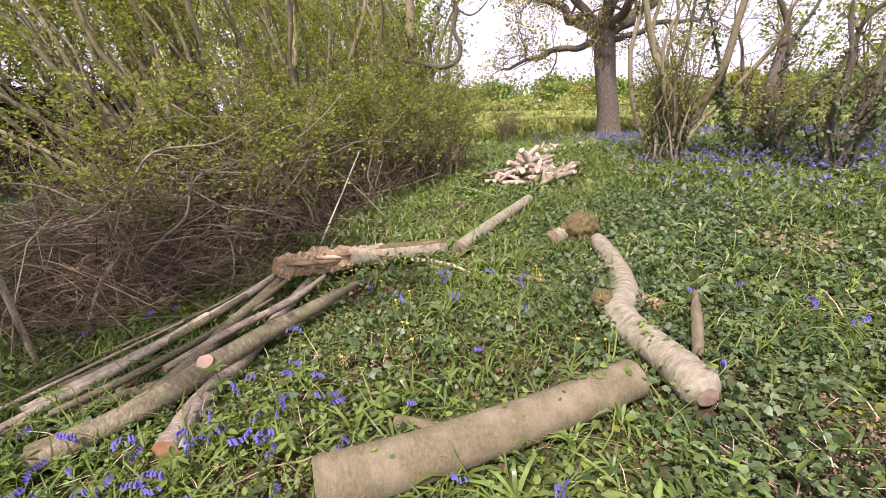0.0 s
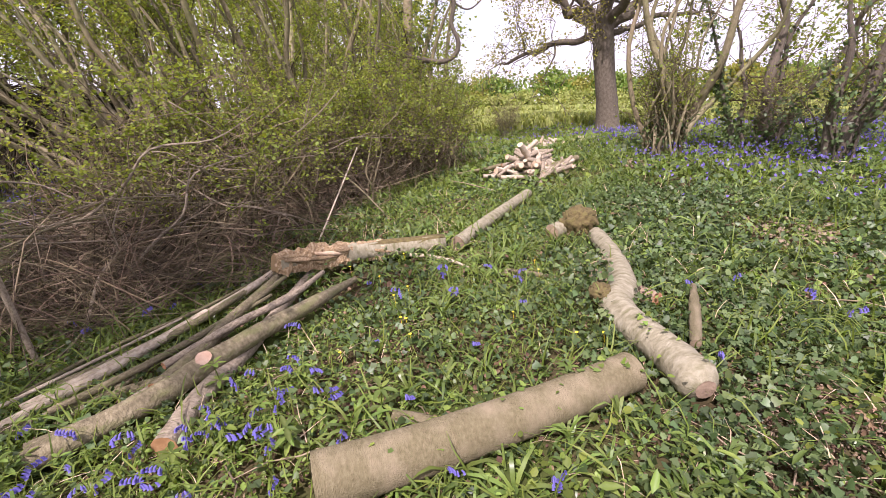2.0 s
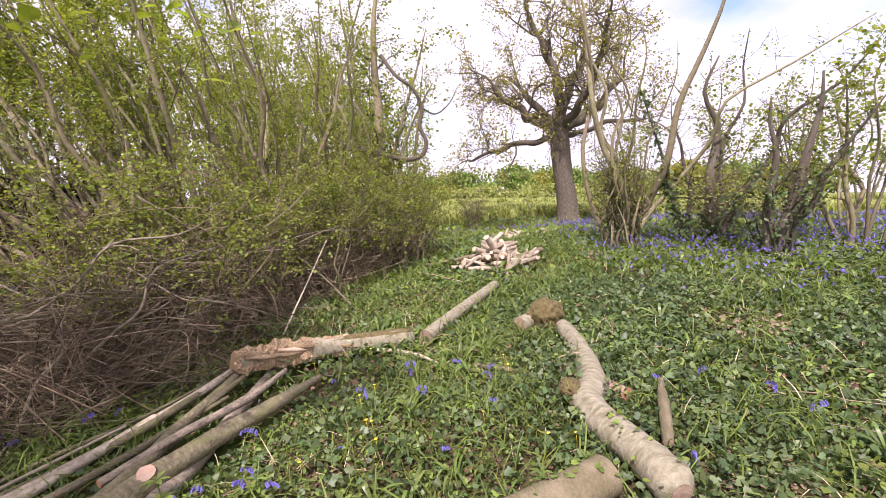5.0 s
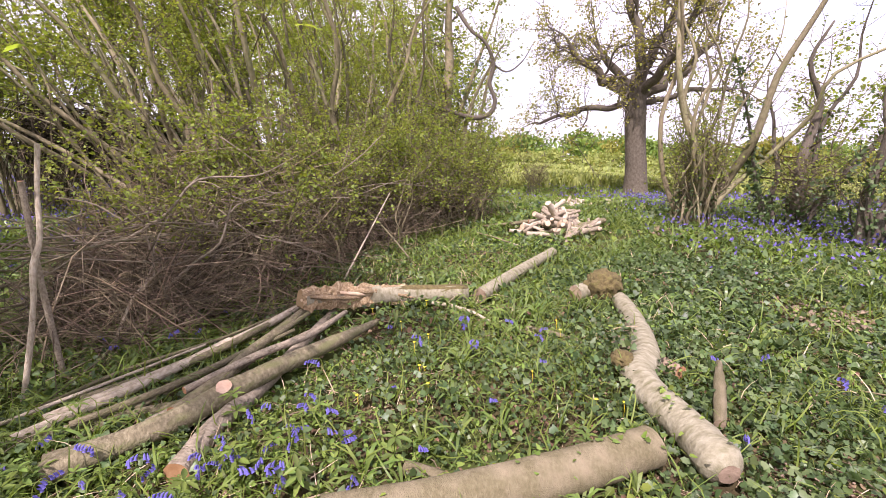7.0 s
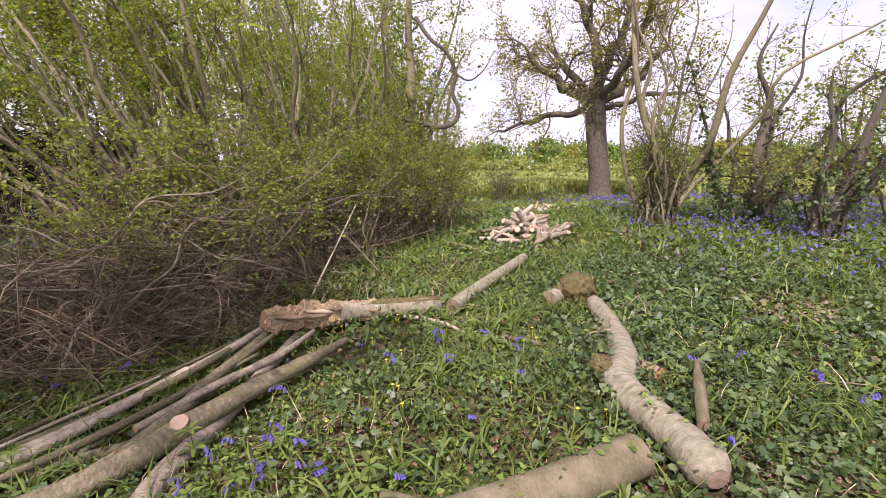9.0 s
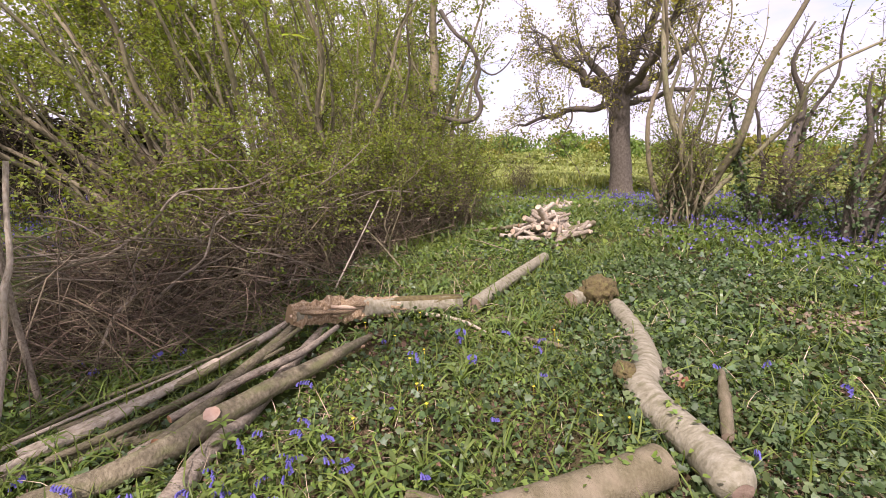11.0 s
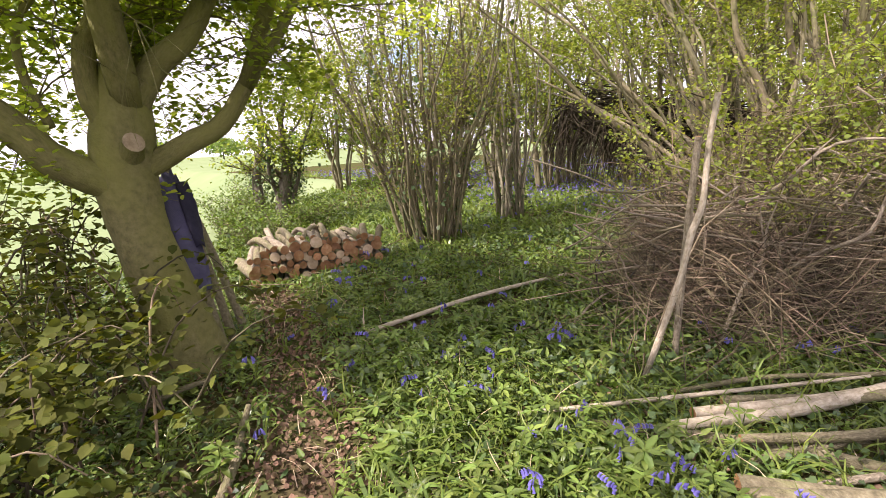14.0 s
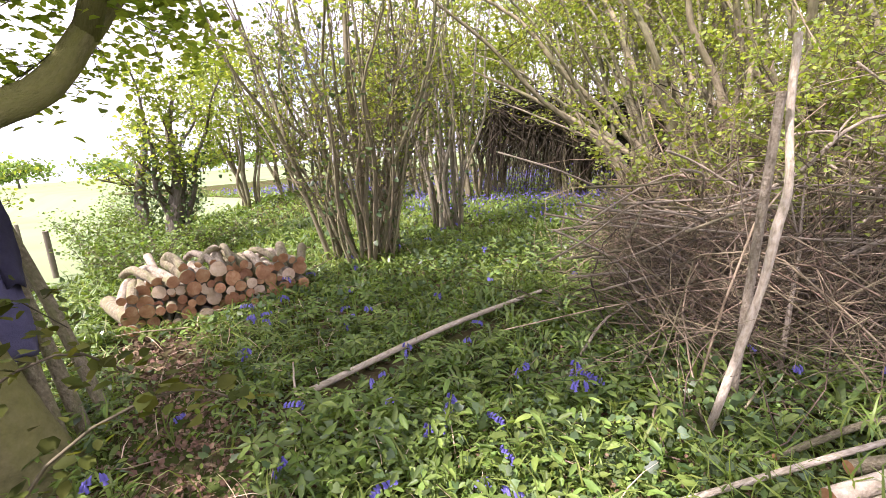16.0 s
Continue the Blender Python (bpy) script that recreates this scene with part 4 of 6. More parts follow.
def oak():
    rng = np.random.default_rng(9)
    at = np.array([7.95, 21.4, float(ground_z(7.95, 21.4))])
    e = thing("oak_tree", tuple(at), "large spreading oak with sparse bronze-green young leaves", "tree")
    s = Shape()
    s.tube([(0, 0, -0.1), (-0.02, 0, 0.25), (-0.08, 0, 1.2), (-0.2, 0, 2.4), (-0.3, 0, 3.9), (-0.28, 0, 5.2)], [0.72, 0.55, 0.47, 0.45, 0.46, 0.30], 18, 0.05, 4, seed=3)
    part("trunk", s.mesh("trunk", BARK_OAK), e)
    limbs = [((-0.25, 0, 3.9), (-1.1, 0.1, 5.0), (-2.0, 0.3, 5.3), (-3.3, 0.2, 6.6), 0.26), ((-0.25, 0, 4.1), (-1.7, -0.3, 4.1), (-2.9, -0.3, 4.0), (-4.3, -0.2, 3.55), 0.15),
             ((-0.2, 0, 4.2), (0.6, 0.3, 4.9), (1.6, 0.5, 5.3), (3.2, 0.3, 6.4), 0.24), ((-0.25, 0, 4.8), (-0.5, -0.5, 6.2), (-1.0, -0.6, 7.6), (-1.6, -0.6, 9.4), 0.25),
             ((-0.25, 0, 4.9), (0.4, 0.4, 6.4), (0.9, 0.6, 7.8), (1.2, 0.5, 9.6), 0.24), ((-0.2, 0, 4.0), (0.8, -0.6, 4.4), (2.0, -1.0, 4.5), (3.4, -1.2, 4.3), 0.14),
             ((-0.25, 0.1, 4.4), (-0.8, 1.4, 5.6), (-1.2, 2.6, 6.4), (-1.6, 3.6, 7.4), 0.2), ((-0.2, -0.1, 4.4), (0.2, -1.6, 5.8), (0.4, -2.8, 6.6), (0.4, -3.8, 7.8), 0.2)]
    tw, tips = Shape(), []

    def grow(p, d, ln, r, depth):
        d = d / np.linalg.norm(d)
        m1 = p + d * ln * 0.45 + rng.normal(0, ln * 0.09, 3)
        e1 = p + d * ln + rng.normal(0, ln * 0.14, 3)
        tw.tube([p, m1, e1], [r, r * 0.8, r * 0.55], 5 if r > 0.03 else 3, 0, 2, cap=False)
        if depth == 0:
            tips.append((m1, e1))
            return
        for k in range(3):
            nd = d + rng.normal(0, 0.62, 3) + np.array([0, 0, 0.1])
            grow(e1 if k < 2 else m1, nd, ln * rng.uniform(0.6, 0.85), r * 0.55, depth - 1)

    for k, (*pts, r) in enumerate(limbs):
        s = Shape()
        p = np.array(pts)
        p[1:] += rng.normal(0, 0.16, (len(p) - 1, 3))
        p = curve_points(p, 3)
        p[2:-1] += rng.normal(0, 0.09, (len(p) - 3, 3))
        s.tube(p, [r, r * 0.85, r * 0.65, r * 0.4], 10, 0.06, 3, seed=k)
        part("limb", s.mesh("limb", BARK_OAK), e)
        for q in (0.4, 0.6, 0.8, 1.0):
            o = at_path(curve_points(p, 5), q)
            for b in range(2):
                d = (p[-1] - p[-2]) / np.linalg.norm(p[-1] - p[-2]) * 0.7 + rng.normal(0, 0.65, 3) + np.array([0, 0, 0.25])
                grow(o, d, 1.15 * rng.uniform(0.7, 1.2), r * 0.3 * (1.2 - q * 0.4), 3)
    tagged(part("branch_spray", tw.mesh("branch_spray", BARK_OAK), e), kind="stuff")
    n = 15000
    a = np.array([[t[0], t[1]] for t in tips])[rng.integers(0, len(tips), n)]
    pos = a[:, 0] + (a[:, 1] - a[:, 0]) * rng.uniform(0.2, 1.2, n)[:, None] + rng.normal(0, 0.12, (n, 3))
    part("leaves", scatter("leaves", OAKLEAF, LEAF_V, LEAF_F, pos, turns(n, rng, 0.7), 0.105 * rng.uniform(0.5, 1.25, n)), e, "sparse bronze-green leaves")


oak()


def big_tree():
    """The old tree beside the path, with the low fork and the overhanging canopy."""
    rng = np.random.default_rng(15)
    at = np.array([-4.93, 0.34, 0.0])
    e = thing("old_tree", tuple(at), "thick olive-barked tree with low spreading limbs", "tree")
    e.scale = (0.87, 0.87, 1.0)
    s = Shape()
    s.tube([(0.09, 0.1, -0.1), (0.07, 0.08, 0.04), (0.02, 0.03, 0.4), (-0.05, -0.07, 0.9), (-0.08, -0.1, 1.3), (-0.06, -0.05, 1.6), (-0.04, 0.01, 1.95)], [0.37, 0.28, 0.215, 0.19, 0.21, 0.20, 0.14], 24, 0.025, 6, seed=8)
    part("trunk", s.mesh("trunk", BARK_TREE), e)
    limbs = [([(-0.02, 0.0, 1.33), (0.04, 0.32, 1.48), (0.04, 0.58, 1.60), (0.0, 0.80, 1.84), (-0.05, 0.98, 2.04), (-0.14, 1.3, 2.4), (-0.25, 1.8, 3.1)], 0.078),
             ([(-0.02, 0.02, 1.7), (0.08, 0.2, 1.95), (0.14, 0.42, 2.12), (0.2, 0.62, 2.42), (0.25, 0.75, 2.65), (0.35, 1.0, 3.6)], 0.09),
             ([(-0.05, 0.0, 1.75), (0.05, -0.03, 2.17), (0.06, 0.0, 2.55), (0.05, 0.1, 3.6)], 0.10),
             ([(-0.05, -0.05, 1.5), (0.0, -0.2, 1.74), (0.0, -0.18, 2.06), (0.02, -0.08, 2.35), (0.0, -0.3, 3.5)], 0.08),
             ([(-0.05, -0.05, 1.2), (0.03, -0.45, 1.40), (0.05, -0.62, 1.6), (0.06, -0.85, 1.8), (0.1, -1.6, 2.3), (0.1, -2.6, 2.9)], 0.11),
             ([(0.0, -0.45, 1.6), (0.02, -0.52, 1.87), (0.02, -0.5, 2.14), (0.05, -0.3, 2.41), (0.1, -0.1, 3.0)], 0.03),
             ([(-0.1, 0.0, 1.6), (-0.6, 0.2, 2.2), (-1.3, 0.3, 2.9), (-2.2, 0.6, 3.4)], 0.12),
             ([(0.0, 0.0, 1.7), (0.6, -0.1, 2.5), (1.3, -0.2, 3.1), (2.4, -0.2, 3.5), (3.4, 0.1, 3.55)], 0.10),
             ([(0.0, 0.80, 1.84), (0.7, 1.1, 2.7), (1.9, 1.5, 3.2), (3.0, 1.8, 3.35)], 0.06)]
    tw, tips = Shape(), []
    for k, (pts, r) in enumerate(limbs):
        p = curve_points(np.array(pts), 5)
        s = Shape()
        s.tube(p, [r, r * 0.9, r * 0.8, r * 0.65, r * 0.3], 12, 0.05, 1, seed=k)
        part("limb", s.mesh("limb", BARK_TREE), e)
        for b in range(20):
            q = rng.uniform(0.45, 1.0)
            o = at_path(p, q)
            d = rng.normal(0, 1, 3)
            d[2] = d[2] * 0.4 + 0.05
            if o[2] < 2.1:
                d[0] = -abs(d[0])
            elif o[0] > 0.2:
                d[2] = abs(d[2]) + 0.15
            d = d / np.linalg.norm(d) * rng.uniform(0.5, 1.6)
            mid = o + d * 0.5 + rng.normal(0, 0.12, 3)
            tw.tube([o, o + d * 0.25 + rng.normal(0, 0.04, 3), mid, o + d + (0, 0, -0.08)], [0.008, 0.006, 0.004, 0.0015], 4, 0, 2, cap=False)
            tips.append((o, mid, o + d))
            for c in range(3):
                d2 = d * 0.4 + rng.normal(0, 0.22, 3) * (1, 1, 0.4)
                d2[2] = abs(d2[2]) if o[0] > 0.2 else d2[2]
                tw.tube([mid, mid + d2 * 0.5 + rng.normal(0, 0.03, 3), mid + d2], [0.004, 0.003, 0.001], 3, 0, 1, cap=False)
                tips.append((mid, mid + d2 * 0.6, mid + d2))
    tagged(part("twig_spray", tw.mesh("twig_spray", BARK_TREE), e), kind="stuff")
    n = 40000
    a = np.array(tips)[rng.integers(0, len(tips), n)]
    pos = a[:, 1] + (a[:, 2] - a[:, 1]) * rng.uniform(-0.4, 1.1, n)[:, None] + rng.normal(0, 0.13, (n, 3)) * (1, 1, 0.5)
    pos = pos[(pos[:, 2] > 1.1) & ~((pos[:, 0] > -0.05) & (np.abs(pos[:, 1] - 0.15) < 0.6) & (pos[:, 2] < 2.3)) & ~((pos[:, 0] > 0.6) & (pos[:, 2] < 2.2))]
    part("leaves", scatter("leaves", TREELEAF, LEAF_V, LEAF_F, pos, turns(len(pos), rng, 0.35), 0.062 * rng.uniform(0.5, 1.25, len(pos))), e, "bright layered spring leaves")
    s = Shape()
    rings = s.tube([(0.05, -0.06, 1.42), (0.2, -0.03, 1.50)], [0.085, 0.066], 12, 0.05, 1, cap=False)
    part("cut_stub", s.mesh("cut_stub", BARK_TREE), e)
    part("stub_face", disc(rings[-1], np.array([0.01, 0.003, 0.003]), CUT_OLD), e, "pale sawn limb stub")


big_tree()


def overhang():
    """A leafy spray that hangs in over the clearing from the old tree."""
    rng = np.random.default_rng(16)
    e = thing("hanging_spray", (-4.95, 0.5, 3.4), "leafy spray of the old tree hanging over the clearing", "branch")
    P = []
    for tip in ((4.37, 1.33, -1.40), (3.93, 1.29, -1.40), (4.48, 1.38, -1.42), (3.54, 1.03, -1.44), (4.2, 1.5, -1.34), (3.03, 0.64, -1.45)):
        p = curve_points([(0.2, 0.0, -0.1), (1.3, 0.3, 0.75), (2.7, 0.75, 0.75), (tip[0] - 0.35, tip[1] - 0.1, -0.5), tip], 5)
        tw = Shape()
        tw.tube(p, [0.018, 0.012, 0.007, 0.002], 5, 0, 1)
        part("twig", tw.mesh("twig", BARK_TREE), e)
        for q in rng.uniform(0.75, 1.0, 22):
            P.append(at_path(p, q) + rng.normal(0, 0.05, 3))
    part("leaves", scatter("leaves", TREELEAF, LEAF_V, LEAF_F, np.array(P), turns(len(P), rng, 0.3), 0.07 * rng.uniform(0.6, 1.2, len(P))), e)


overhang()

# ---- poles and a garment against the old tree ----
log("leaning_pole", [(-4.85, 0.61, 0.0), (-5.12, 0.57, 0.62), (-5.42, 0.53, 1.32)], [0.038, 0.034, 0.03], BARK_BRANCH, "brown pole leaning against the old tree", "pole", "leaning poles", 10, 0.03)
log("leaning_pole", [(-4.96, 0.71, 0.0), (-5.21, 0.65, 0.6), (-5.49, 0.57, 1.22)], [0.032, 0.03, 0.026], BARK_BRANCH, "brown pole leaning against the old tree", "pole", "leaning poles", 10, 0.03)
log("leaning_pole", [(-5.04, 0.82, 0.0), (-5.30, 0.74, 0.55), (-5.59, 0.64, 1.12)], [0.03, 0.03, 0.026], BARK_BRANCH, "dark pole leaning against the old tree", "pole", "leaning poles", 10, 0.03)


def garment():
    e = thing("hanging_jacket", (-4.96, 0.54, 0.47), "dark navy jacket draped over leaning poles", "jacket")

    def fold(name, top, low, widths, thick, mat, seed):
        rng = np.random.default_rng(seed)
        s = Shape()
        n, sides = 16, 18
        v = []
        for i in range(n):
            q = i / (n - 1)
            c = np.array(top) + (np.array(low) - np.array(top)) * q
            w = np.interp(q, np.linspace(0, 1, len(widths)), widths)
            th = thick * (0.55 + 0.45 * math.sin(math.pi * min(1, q * 3 + 0.15) * 0.5))
            for j in range(sides):
                a = 2 * math.pi * j / sides
                fold_in = 1 + 0.10 * math.sin(a * 5 + q * 4) + 0.04 * math.sin(a * 9 - q * 7) + rng.normal(0, 0.02)
                v.append(c + np.array([0.62, 0.0, 0.0]) * math.sin(a) * th * fold_in + np.array([-0.35, 0.9, 0]) * math.cos(a) * w * fold_in + np.array([0, 0, 0.02 * math.cos(a * 2 + 3 * q)]))
        f = [(i * sides + j, i * sides + (j + 1) % sides, (i + 1) * sides + (j + 1) % sides, (i + 1) * sides + j) for i in range(n - 1) for j in range(sides)]
        f += [tuple(range(sides))[::-1], tuple((n - 1) * sides + j for j in range(sides))]
        s.add(v, f)
        return part(name, s.mesh(name, mat), e)

    fold("body", (-0.42, -0.02, 0.79), (0.0, 0.0, 0.02), [0.065, 0.095, 0.10, 0.105, 0.10, 0.115, 0.095], 0.095, FABRIC, 1)
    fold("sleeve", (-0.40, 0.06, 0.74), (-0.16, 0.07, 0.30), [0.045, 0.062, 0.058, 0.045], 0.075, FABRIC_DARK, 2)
    fold("collar", (-0.43, -0.02, 0.83), (-0.41, -0.02, 0.74), [0.03, 0.055, 0.05], 0.085, FABRIC, 3)


garment()


def log_stack():
    """Firewood stack: rows of sawn logs laid side by side, each a part with its cut faces."""
    rng = np.random.default_rng(40)
    e = thing("firewood_stack", (-6.36, 1.92, 0.0), "stack of sawn firewood logs with orange cut ends", "log pile")
    ax = np.array([-0.86, 0.16, 0.0])
    ax /= np.linalg.norm(ax)
    run = np.array([0.18, 0.984, 0.0])
    row_z = 0.06
    for row in range(7):
        half = (0.72, 0.72, 0.68, 0.6, 0.46, 0.3, 0.14)[row]
        x = -half + (0.0 if row < 4 else -0.05)
        while x < half:
            r = rng.uniform(0.026, 0.068)
            if row_z + r < 0.50 - 0.24 * max(0, x) - 0.2 * max(0, -x - 0.2):
                c = run * (x + r) + np.array([0, 0, row_z + rng.normal(0, 0.016)]) - ax * rng.uniform(-0.05, 0.09)
                d = (ax + run * rng.normal(0, 0.12) + np.array([0, 0, rng.normal(0.03, 0.07)])) * rng.uniform(0.45, 0.58)
                s = Shape()
                rings = s.tube([c, c + d * 0.5 + rng.normal(0, 0.012, 3), c + d], [r, r * 0.98, r * 0.95], 10, 0.05, 2, cap=False, seed=int(1000 * abs(x)) + row)
                lg = part("firewood_log", s.mesh("firewood_log", BARK_BRANCH if rng.random() < 0.6 else BARK_PALE), e)
                part("cut_face", disc(rings[0], -ax * 0.004, CUT if rng.random() < 0.75 else CUT_PALE), lg)
                part("cut_face", disc(rings[-1], ax * 0.004, CUT), lg)
            x += 2 * r * 0.95
        row_z += 0.08
    for k in range(14):
        # crooked pieces thrown across the top
        y = -0.64 + k * 0.105 + rng.normal(0, 0.03)
        z = 0.47 - 0.24 * max(0, y) - 0.3 * max(0, -y - 0.1) + rng.uniform(-0.03, 0.05)
        c = run * y + np.array([0.05, 0, z])
        d = ax * rng.uniform(0.45, 0.6) + run * rng.normal(0.05, 0.22)
        s = Shape()
        rad = rng.uniform(0.028, 0.05)
        rings = s.tube([c, c + d * 0.35 + np.array([0, 0, 0.05]), c + d * 0.7 + np.array([0, 0, 0.06]), c + d], [rad, rad, rad * 0.95, rad * 0.9], 9, 0.08, 3, cap=False, seed=k)
        lg = part("firewood_log", s.mesh("firewood_log", BARK_BRANCH if k % 3 else BARK_PALE), e)
        part("cut_face", disc(rings[0], -ax * 0.004, CUT), lg)
    LOG_LINES.append((np.array([(-6.65, 1.2, 0), (-6.42, 2.65, 0)]), 0.35))


log_stack()

# ---- coppice stools and ivied trees beyond the path ----
FAN = coppice(rg, 30, 4.4, 2.0, 0.022, (0, 0), 0.42, 0.12) + coppice(rg, 22, 3.2, 1.3, 0.017, (0, 0), 0.4, 0.15) + coppice(rg, 9, 5.6, 1.9, 0.034, (0, 0), 0.3, 0.15)
shrub("coppice_stool", (-6.75, 3.8), FAN, "old coppice stool with a wide fan of bare stems", "shrub", HAZEL, 6500, 401, 0.042, 0.3, 15, twig_len=0.65, ivy=1100, ivy_top=0.85, low_twigs=0.2, tuft=0.08)
shrub("coppice_stool", (-7.2, 5.85), coppice(rg, 13, 4.4, 0.6, 0.034, (0, 0), 0.35, 0.2) + coppice(rg, 9, 5.5, 1.5, 0.028, (0, 0), 0.3, 0.2), "coppice stool of pale upright stems", "shrub", HAZEL, 4200, 402, 0.045, 0.35, 11,
      bark=BARK_POLE, twig_len=0.6, ivy=350, ivy_top=0.6, low_twigs=0.3)
LEANING = [((-3.6, -1.3, 3.3), 0.055, 0.5, (0, 0)), ((-2.6, -0.8, 4.2), 0.05, 0.4, (0.1, 0)), ((-1.6, -0.4, 5.0), 0.06, 0.3, (-0.1, 0)), ((-0.8, 0, 5.4), 0.06, 0.2, (0, 0.1)), ((0.2, 0, 5.8), 0.065, 0.1, (0.2, 0.1)),
           ((-3.4, -1.7, 2.4), 0.04, 0.6, (0.0, -0.1)), ((-2.1, -1.2, 4.6), 0.04, 0.4, (0.1, -0.1)), ((1.0, 0.2, 5.2), 0.05, 0.2, (0.3, 0)), ((-2.9, -0.2, 3.9), 0.035, 0.5, (0.1, 0.1)), ((-1.2, -0.8, 4.8), 0.035, 0.3, (0.1, 0.1))]
shrub("coppice_stool", (-5.3, 9.6), LEANING, "coppice stool with long leaning stems", "shrub", HAZEL, 4200, 403, 0.055, 0.5, 24, bark=BARK_POLE, twig_len=0.9, tuft=0.2, ivy=150, low_twigs=0.4)
log("sagging_stem", [(-3.2, 5.6, 0.35), (-3.9, 5.7, 0.75), (-4.7, 5.7, 1.3), (-5.5, 5.6, 1.8), (-6.2, 5.4, 2.2)], [0.035, 0.034, 0.03, 0.024, 0.01], BARK_STEM, "long thin stem leaning out of the brash", "branch", "", 8, 0.04, cover=False)
shrub("ivied_tree", (-10.7, 3.0), [((0.1, 0.25, 2.3), 0.16, 0.1, (0, 0)), ((-0.9, 0.1, 2.2), 0.12, 0.2, (-0.5, -0.3)), ((0.7, 0.8, 2.7), 0.05, 0.2, (0.1, 0.1)), ((0.5, -0.4, 2.9), 0.05, 0.2, (0, 0)), ((-0.3, 0.9, 3.0), 0.04, 0.2, (0, 0))], "ivied pollard tree in fresh leaf by the field edge", "tree",
      HAZEL, 3600, 404, 0.07, 0.35, 14, twig_len=0.9, bark=BARK_OAK, ivy=1500, ivy_top=0.6)
shrub("field_edge_tree", (-9.1, 1.0), [((-0.7, -0.7, 1.5), 0.06, 0.2, (0, 0)), ((-0.2, -0.3, 1.9), 0.04, 0.2, (0, 0)), ((-1.2, -0.9, 1.9), 0.04, 0.2, (0, 0))], "small leaning tree at the field edge", "tree", HAZEL, 700, 405, 0.05, 0.35, 9, bark=BARK_OAK, twig_len=0.5)
for k, (x, y, h) in enumerate(((-9.9, 2.1, 0.5), (-10.8, 2.0, 0.8), (-9.6, 3.1, 0.5), (-11.9, 2.7, 1.1), (-12.8, 3.9, 1.2), (-8.6, 1.9, 0.5))):
    shrub("green_bush", (x, y), coppice(rg, 8, h * 0.7, 0.6, 0.01), "dense low green bush by the field edge", "bush", MERCURY, 1500, 420 + k, 0.045, 0.0, 10, twig_len=0.3, group="field edge bushes", tuft=0.2)
for k, (x, y, h) in enumerate(((-13.5, 5.6, 3.6), (-14.5, 7.2, 4.2), (-12.6, 8.6, 4.6), (-11.2, 9.4, 5.0), (-14.8, 10.5, 5.5), (-10.2, 11.2, 5.2), (-9.4, 9.4, 5.0), (-12.8, 17.0, 7.0), (-8.6, 18.0, 7.5), (-16.5, 14.0, 6.5), (-6.0, 19.0, 8.0))):
    shrub("wood_tree", (x, y), coppice(rg, 8, h, 1.5, 0.05), "slender many-stemmed tree in thin spring leaf", "tree", HAZEL, 4800, 440 + k, 0.085, 0.12, 14, twig_len=1.1, group="trees beyond the path")


for k, (x, y, h) in enumerate(((-5.5, 9.0, 6.5), (-7.2, 10.0, 7.0), (-4.0, 19.0, 8.5), (-1.2, 19.5, 8.0), (0.4, 16.0, 5.5), (-7.0, 23.0, 9.5), (-3.0, 24.0, 9.5), (0.6, 22.0, 6.0), (-10.5, 22.0, 9.5), (-1.0, 29, 10), (-6, 31, 11), (-11, 30, 11), (-16, 27, 11), (-20, 22, 10), (-3.5, 37, 12), (-10, 38, 12), (-17, 36, 12))):
    shrub("woodland_tree", (x, y), coppice(rg, 7, h, 1.8 if y < 26 else 3.2, 0.06, (-0.05, 0)), "slender woodland tree in spring leaf behind the thicket", "tree", HAZEL, 3800 if x < -3.5 else 2000, 480 + k, 0.10 if y < 26 else 0.22, 0.5 if k < 2 else 0.05, 16, twig_len=1.3 if y < 26 else 2.2, group="woodland trees", tuft=0.3, low_twigs=0.5 if k < 2 else 0.08)


# trees behind the thicket: the ivied one with the dark hanging branch
shrub("ivied_tree", (-0.6, 11.6), [((0.7, 0, 6.5), 0.17, 0.1, (0, 0)), ((-1.6, 0.2, 5.2), 0.10, 0.3, (-0.05, 0)), ((1.6, -0.2, 5.0), 0.08, 0.3, (0.05, 0)), ((-0.4, 0.8, 6.4), 0.10, 0.1, (0, 0.1))], "tall ivied tree with tangled upper branches", "tree", HAZEL, 3600, 460, 0.07, 0.25, 20,
      twig_len=1.1, bark=BARK_STEM, ivy=1800, ivy_top=0.7)
log("hanging_branch", [(-1.2, 10.93, 2.45), (-0.35, 11.0, 2.2), (0.29, 11.0, 2.02), (0.66, 10.98, 2.12), (0.76, 10.98, 2.4), (0.64, 10.98, 2.75), (0.72, 10.98, 3.15), (0.55, 10.98, 3.6), (0.2, 11.0, 3.9), (-0.1, 11.2, 4.4)],
    [0.05, 0.05, 0.055, 0.055, 0.05, 0.045, 0.045, 0.04, 0.04, 0.05], BARK_OAK, "dark looping bare branch hanging from a tree", "branch", "", 10, 0.06, 5, cover=False)
log("hanging_branch", [(0.62, 10.98, 3.25), (1.0, 10.98, 3.0), (1.35, 10.98, 3.2), (1.6, 10.98, 3.6)], [0.022, 0.02, 0.015, 0.006], BARK_OAK, "thin dark bare branch against the sky", "branch", "", 6, 0.05, 4, cover=False)

# ---- distant field edge: rough green growth, hedge trees and fence posts ----


